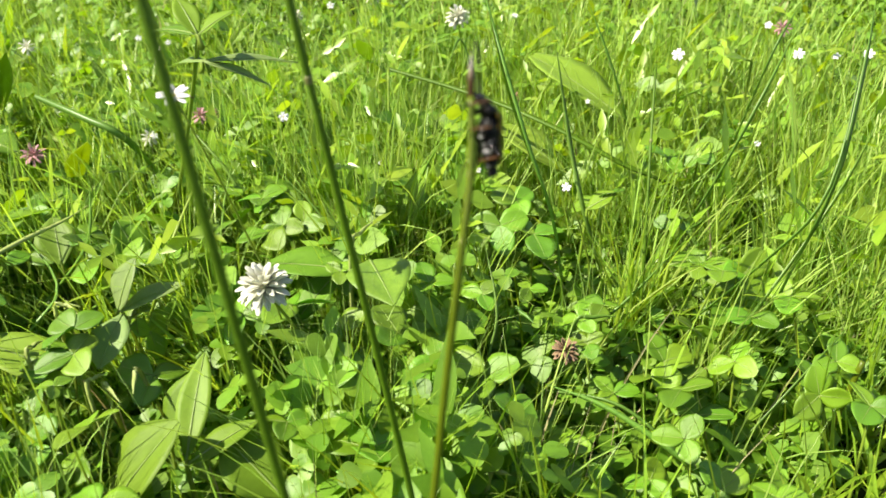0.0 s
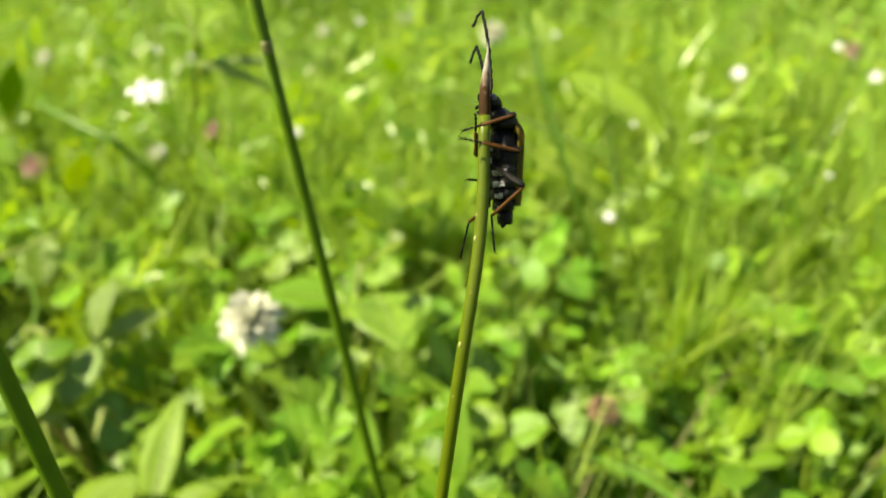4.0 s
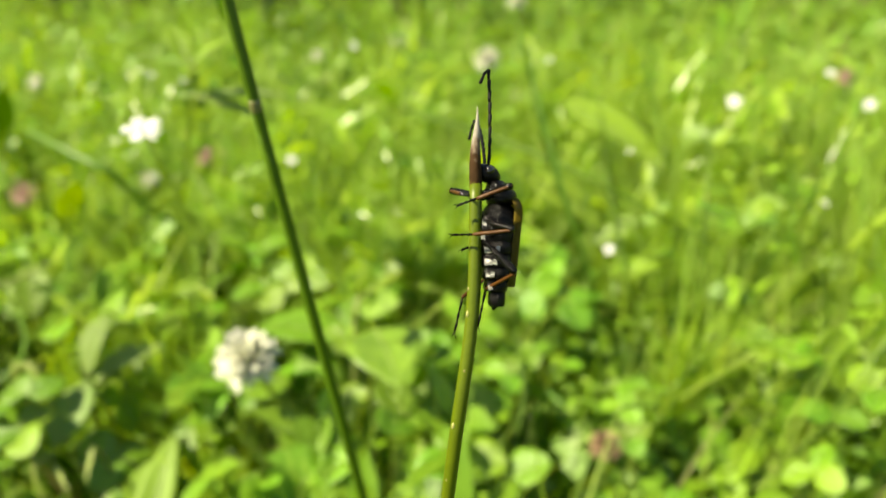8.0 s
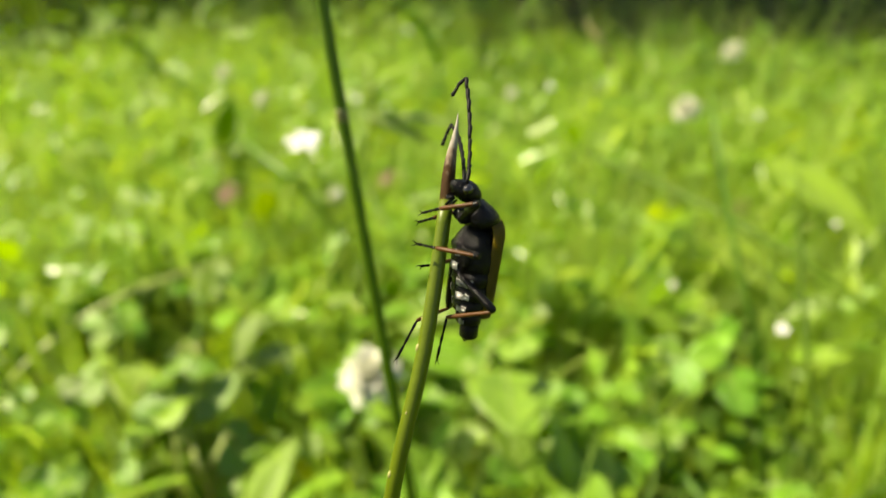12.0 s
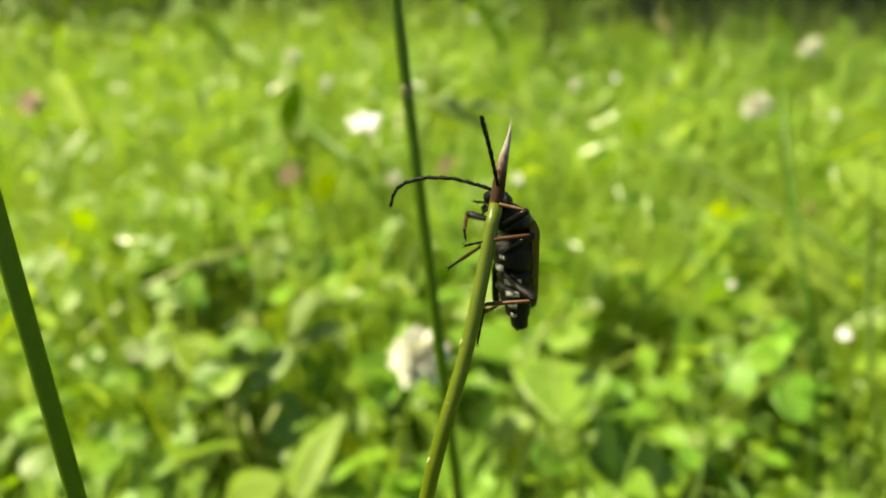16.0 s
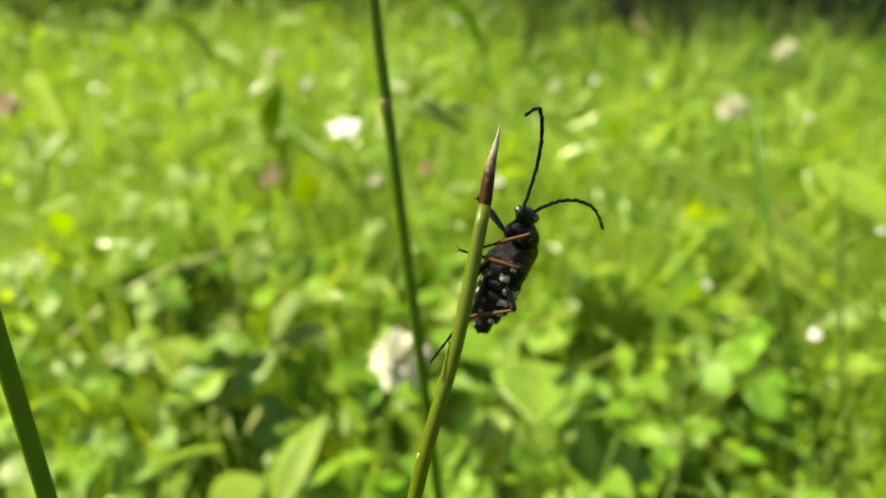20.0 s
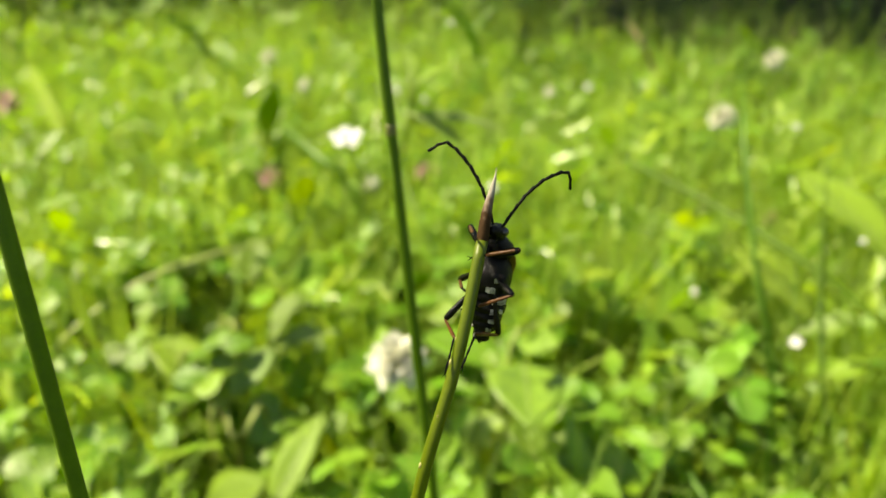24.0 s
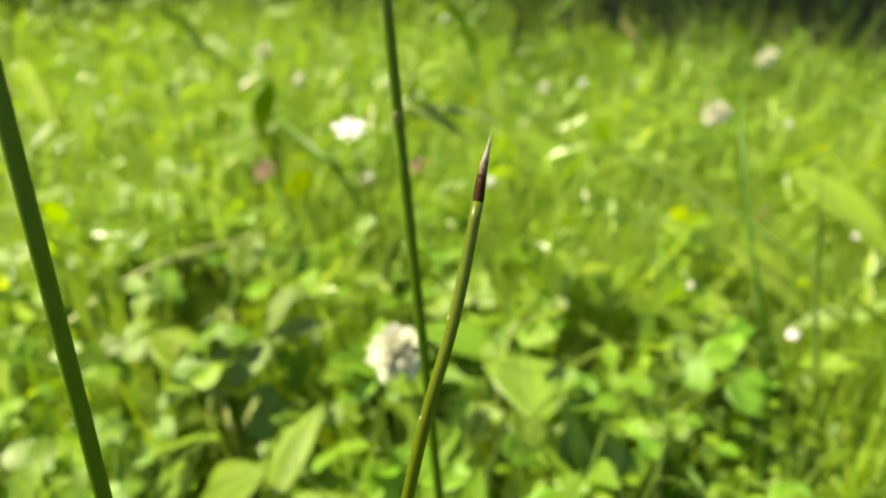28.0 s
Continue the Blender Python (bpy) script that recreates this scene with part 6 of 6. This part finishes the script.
MIDDLE_RIGHT = [
    (0.0, 0.0103, 0.0476, 0.2529, 0.70, 0.71, 0.00),
    (3.0, 0.0103, 0.0476, 0.2529, 0.70, 0.71, 0.00),
    (7.0, 0.0101, 0.0475, 0.2533, 0.76, 0.64, -0.10),
    (12.0, 0.0109, 0.0475, 0.2547, 0.79, 0.61, 0.06),
    (16.0, 0.0105, 0.0490, 0.2541, 0.45, 0.89, 0.04),
    (20.0, 0.0106, 0.0496, 0.2530, 0.87, 0.49, 0.04),
    (24.0, 0.0112, 0.0487, 0.2500, 0.71, 0.23, 0.66),
    (25.2, 0.0112, 0.0487, 0.2500, 0.71, 0.23, 0.66),
    (26.4, 0.0132, 0.0505, 0.2573, 0.68, 0.69, -0.26),
    (28.0, 0.0132, 0.0505, 0.2573, 0.68, 0.69, -0.26),
]
HIND_RIGHT = [
    (0.0, 0.0129, 0.0466, 0.2473, 0.82, 0.44, -0.35),
    (3.0, 0.0129, 0.0466, 0.2473, 0.82, 0.44, -0.35),
    (7.0, 0.0129, 0.0465, 0.2475, 0.85, 0.36, -0.38),
    (12.0, 0.0129, 0.0472, 0.2478, 0.73, 0.59, -0.35),
    (16.0, 0.0120, 0.0479, 0.2484, 0.90, 0.43, 0.01),
    (20.0, 0.0115, 0.0477, 0.2468, 0.58, 0.35, 0.74),
    (24.0, 0.0130, 0.0470, 0.2486, 0.24, 0.79, -0.57),
    (25.2, 0.0130, 0.0470, 0.2486, 0.24, 0.79, -0.57),
    (26.4, 0.0122, 0.0491, 0.2502, 0.52, 0.77, -0.36),
    (28.0, 0.0122, 0.0491, 0.2502, 0.52, 0.77, -0.36),
]
HOLDS = {(-1, 0): FRONT_LEFT, (-1, 1): MIDDLE_LEFT, (-1, 2): HIND_LEFT, (1, 0): FRONT_RIGHT, (1, 1): MIDDLE_RIGHT, (1, 2): HIND_RIGHT}


def aim(d, pole):
    """A turn whose -z points along d and whose +y leans to pole."""
    z = -d.normalized()
    y = (pole - z * pole.dot(z)).normalized()
    return Matrix((y.cross(z), y, z)).transposed()


def between(rows, t):
    """The pose at t between two rows."""
    for (t0, m0), (t1, m1) in zip(rows, rows[1:]):
        if t0 <= t <= t1:
            k = (t - t0) / (t1 - t0)
            return Matrix.LocRotScale(m0.translation.lerp(m1.translation, k), m0.to_quaternion().slerp(m1.to_quaternion(), k), None)
    return rows[-1][1]


def opened(o, sx, spread, lift, twist):
    """A wing turned out from the body, lifted off the back and twisted on its length, in degrees."""
    turn = Matrix.Rotation(radians(-spread * sx), 4, "Y") @ Matrix.Rotation(radians(lift), 4, "X") @ Matrix.Rotation(radians(twist * sx), 4, "Z")
    return Matrix.Translation(o) @ turn


def hold_at(rows, t):
    """Foot and lean of the knee at t, gliding from row to row."""
    for r0, r1 in zip(rows, rows[1:]):
        if r0[0] <= t <= r1[0]:
            k = (t - r0[0]) / (r1[0] - r0[0])
            v = [a + (b - a) * k for a, b in zip(r0, r1)]
            return Vector(v[1:4]), Vector(v[4:7])
    return Vector(rows[-1][1:4]), Vector(rows[-1][4:7])


def leg_rows(body, stem, hip, fem, tib, tar, sx, which):
    """Two joints bent so that the foot holds the stem; in flight the legs hang free."""
    reach = tib + tar * (0.7, 0.7, 0.05)[which]
    out, shanks = [], []
    for t, m in body:
        foot, pole = hold_at(HOLDS[sx, which], t)
        local = m.inverted() @ (between(stem, t) @ foot)
        if t > 27.45:
            local = hip + Vector((sx * 0.004, -0.002, (0.003, -0.002, -0.006)[which]))
        if which == 1 and sx > 0 and 20.4 < t < 21.6:        # this foot feels about for a while
            local = hip + Vector((0.0046, -0.0004, -0.0040))
        d = local - hip
        r = min(max(d.length, 0.35 * (fem + reach)), 0.985 * (fem + reach))
        c = (fem * fem + r * r - reach * reach) / (2 * fem * r)
        a = math.acos(max(-1, min(1, c)))
        u = d.normalized()
        p = (pole - u * pole.dot(u)).normalized()
        knee = hip + (u * math.cos(a) + p * math.sin(a)) * fem
        up = aim(knee - hip, p)
        low = aim(hip + u * r - knee, p if which < 2 else Vector((0.15 * sx, -0.2, -1)).lerp(Vector((0, -1, 0.3)), min(max((t - 24.8) / 1.6, 0), 1)))
        mu = up.to_4x4()
        mu.translation = hip
        ml = low.to_4x4()
        ml.translation = knee
        out.append((t, mu))
        shanks.append((t, mu.inverted() @ ml))
    return out, shanks


def motions():
    walk(focus_mark, focus_rows())
    stem = [(t, pose(x, y, z, rx, ry, rz)) for t, x, y, z, rx, ry, rz in SWAY]
    walk(perch_stem, stem)
    walk(stem_mid, [(t, pose(-0.012, 0.13, 0, rx, ry, rz)) for t, rx, ry, rz in SWAY_2])
    walk(stem_near, [(t, pose(-0.0250, 0.0505, 0, rx, ry, 0)) for t, rx, ry in SWAY_3])
    body = [(t, pose(x, y, z, rx, ry, rz)) for t, x, y, z, rx, ry, rz in CRAWL]
    walk(beetle, body)
    for (feeler, o, bends, runs), rows in zip(feelers, (FEELER_L, FEELER_R)):
        walk(feeler, [(t, pose(o.x, o.y, o.z, rx, ry, rz)) for t, rx, ry, rz, curl, fold in rows])
        paths = [[] for _ in bends]
        for t, rx, ry, rz, curl, fold in rows:
            m = Matrix.Identity(4)
            for k, path in enumerate(paths):
                spans, end, turn = runs[k]
                m = m @ Matrix.Translation(end) @ pose(0, 0, 0, 0, turn + curl * FEELER_CURL[k] + (fold if k == 3 else 0), 0)
                path.append((t, m.copy()))
        for bend, path in zip(bends, paths):
            walk(bend, path)
    for case, o, sx in cases:
        open_by = ((27.2, 7, 4, 0), (27.3, 34, 12, 10), (27.4, 68, 18, 45), (27.5, 64, 34, 50), (28.0, 64, 34, 50)) if sx < 0 else (
            (27.2, 3, 4, 0), (27.3, 14, 38, 10), (27.4, 30, 55, 30), (27.5, 45, 50, 40), (28.0, 45, 50, 40))
        walk(case, [(0, pose(*o)), (27.1, pose(*o))] + [(t, opened(o, sx, *a)) for t, *a in open_by])
    for wing, o, sx in wings:
        shut = pose(*o, 0, 5 * sx, 0)
        beat = ((27.3, 40, 8, 0), (27.4, 44, 14, 10), (27.5, 46, 10, 20), (27.6, 75, 35, 0), (27.7, 50, 10, 20), (27.8, 75, 35, 0), (28.0, 60, 20, 10)) if sx < 0 else (
            (27.3, 30, 40, 0), (27.4, 52, 18, 10), (27.5, 88, 12, 20), (27.6, 60, 35, 0), (27.7, 85, 10, 20), (27.8, 60, 35, 0), (28.0, 70, 20, 10))
        walk(wing, [(0, shut), (27.15, shut)] + [(t, opened(o, sx, *a)) for t, *a in beat])
    for leg, shank, hip, fem, tib, tar, sx, which, foot in legs:
        up, low = leg_rows(body, stem, hip, fem, tib, tar, sx, which)
        walk(leg, up)
        walk(shank, low)


for leg, shank, hip, fem, tib, tar, sx, which, foot in legs:
    mesh = shank.data
    mesh.materials.append(M_BLACK)
    bm = bmesh.new()
    bm.from_mesh(mesh)
    first = len(bm.faces)
    bm.from_mesh(foot)
    bm.faces.ensure_lookup_table()
    bm.verts.ensure_lookup_table()
    moved = {v for f in bm.faces[first:] for v in f.verts}
    turn = Matrix.Translation((0, 0, -tib * 0.98)) @ Matrix.Rotation(radians(68 if which == 2 else -8), 4, "X")
    for v in moved:
        v.co = turn @ v.co
    for f in bm.faces[first:]:
        f.material_index = 1
    bm.to_mesh(mesh)
    bm.free()

motions()
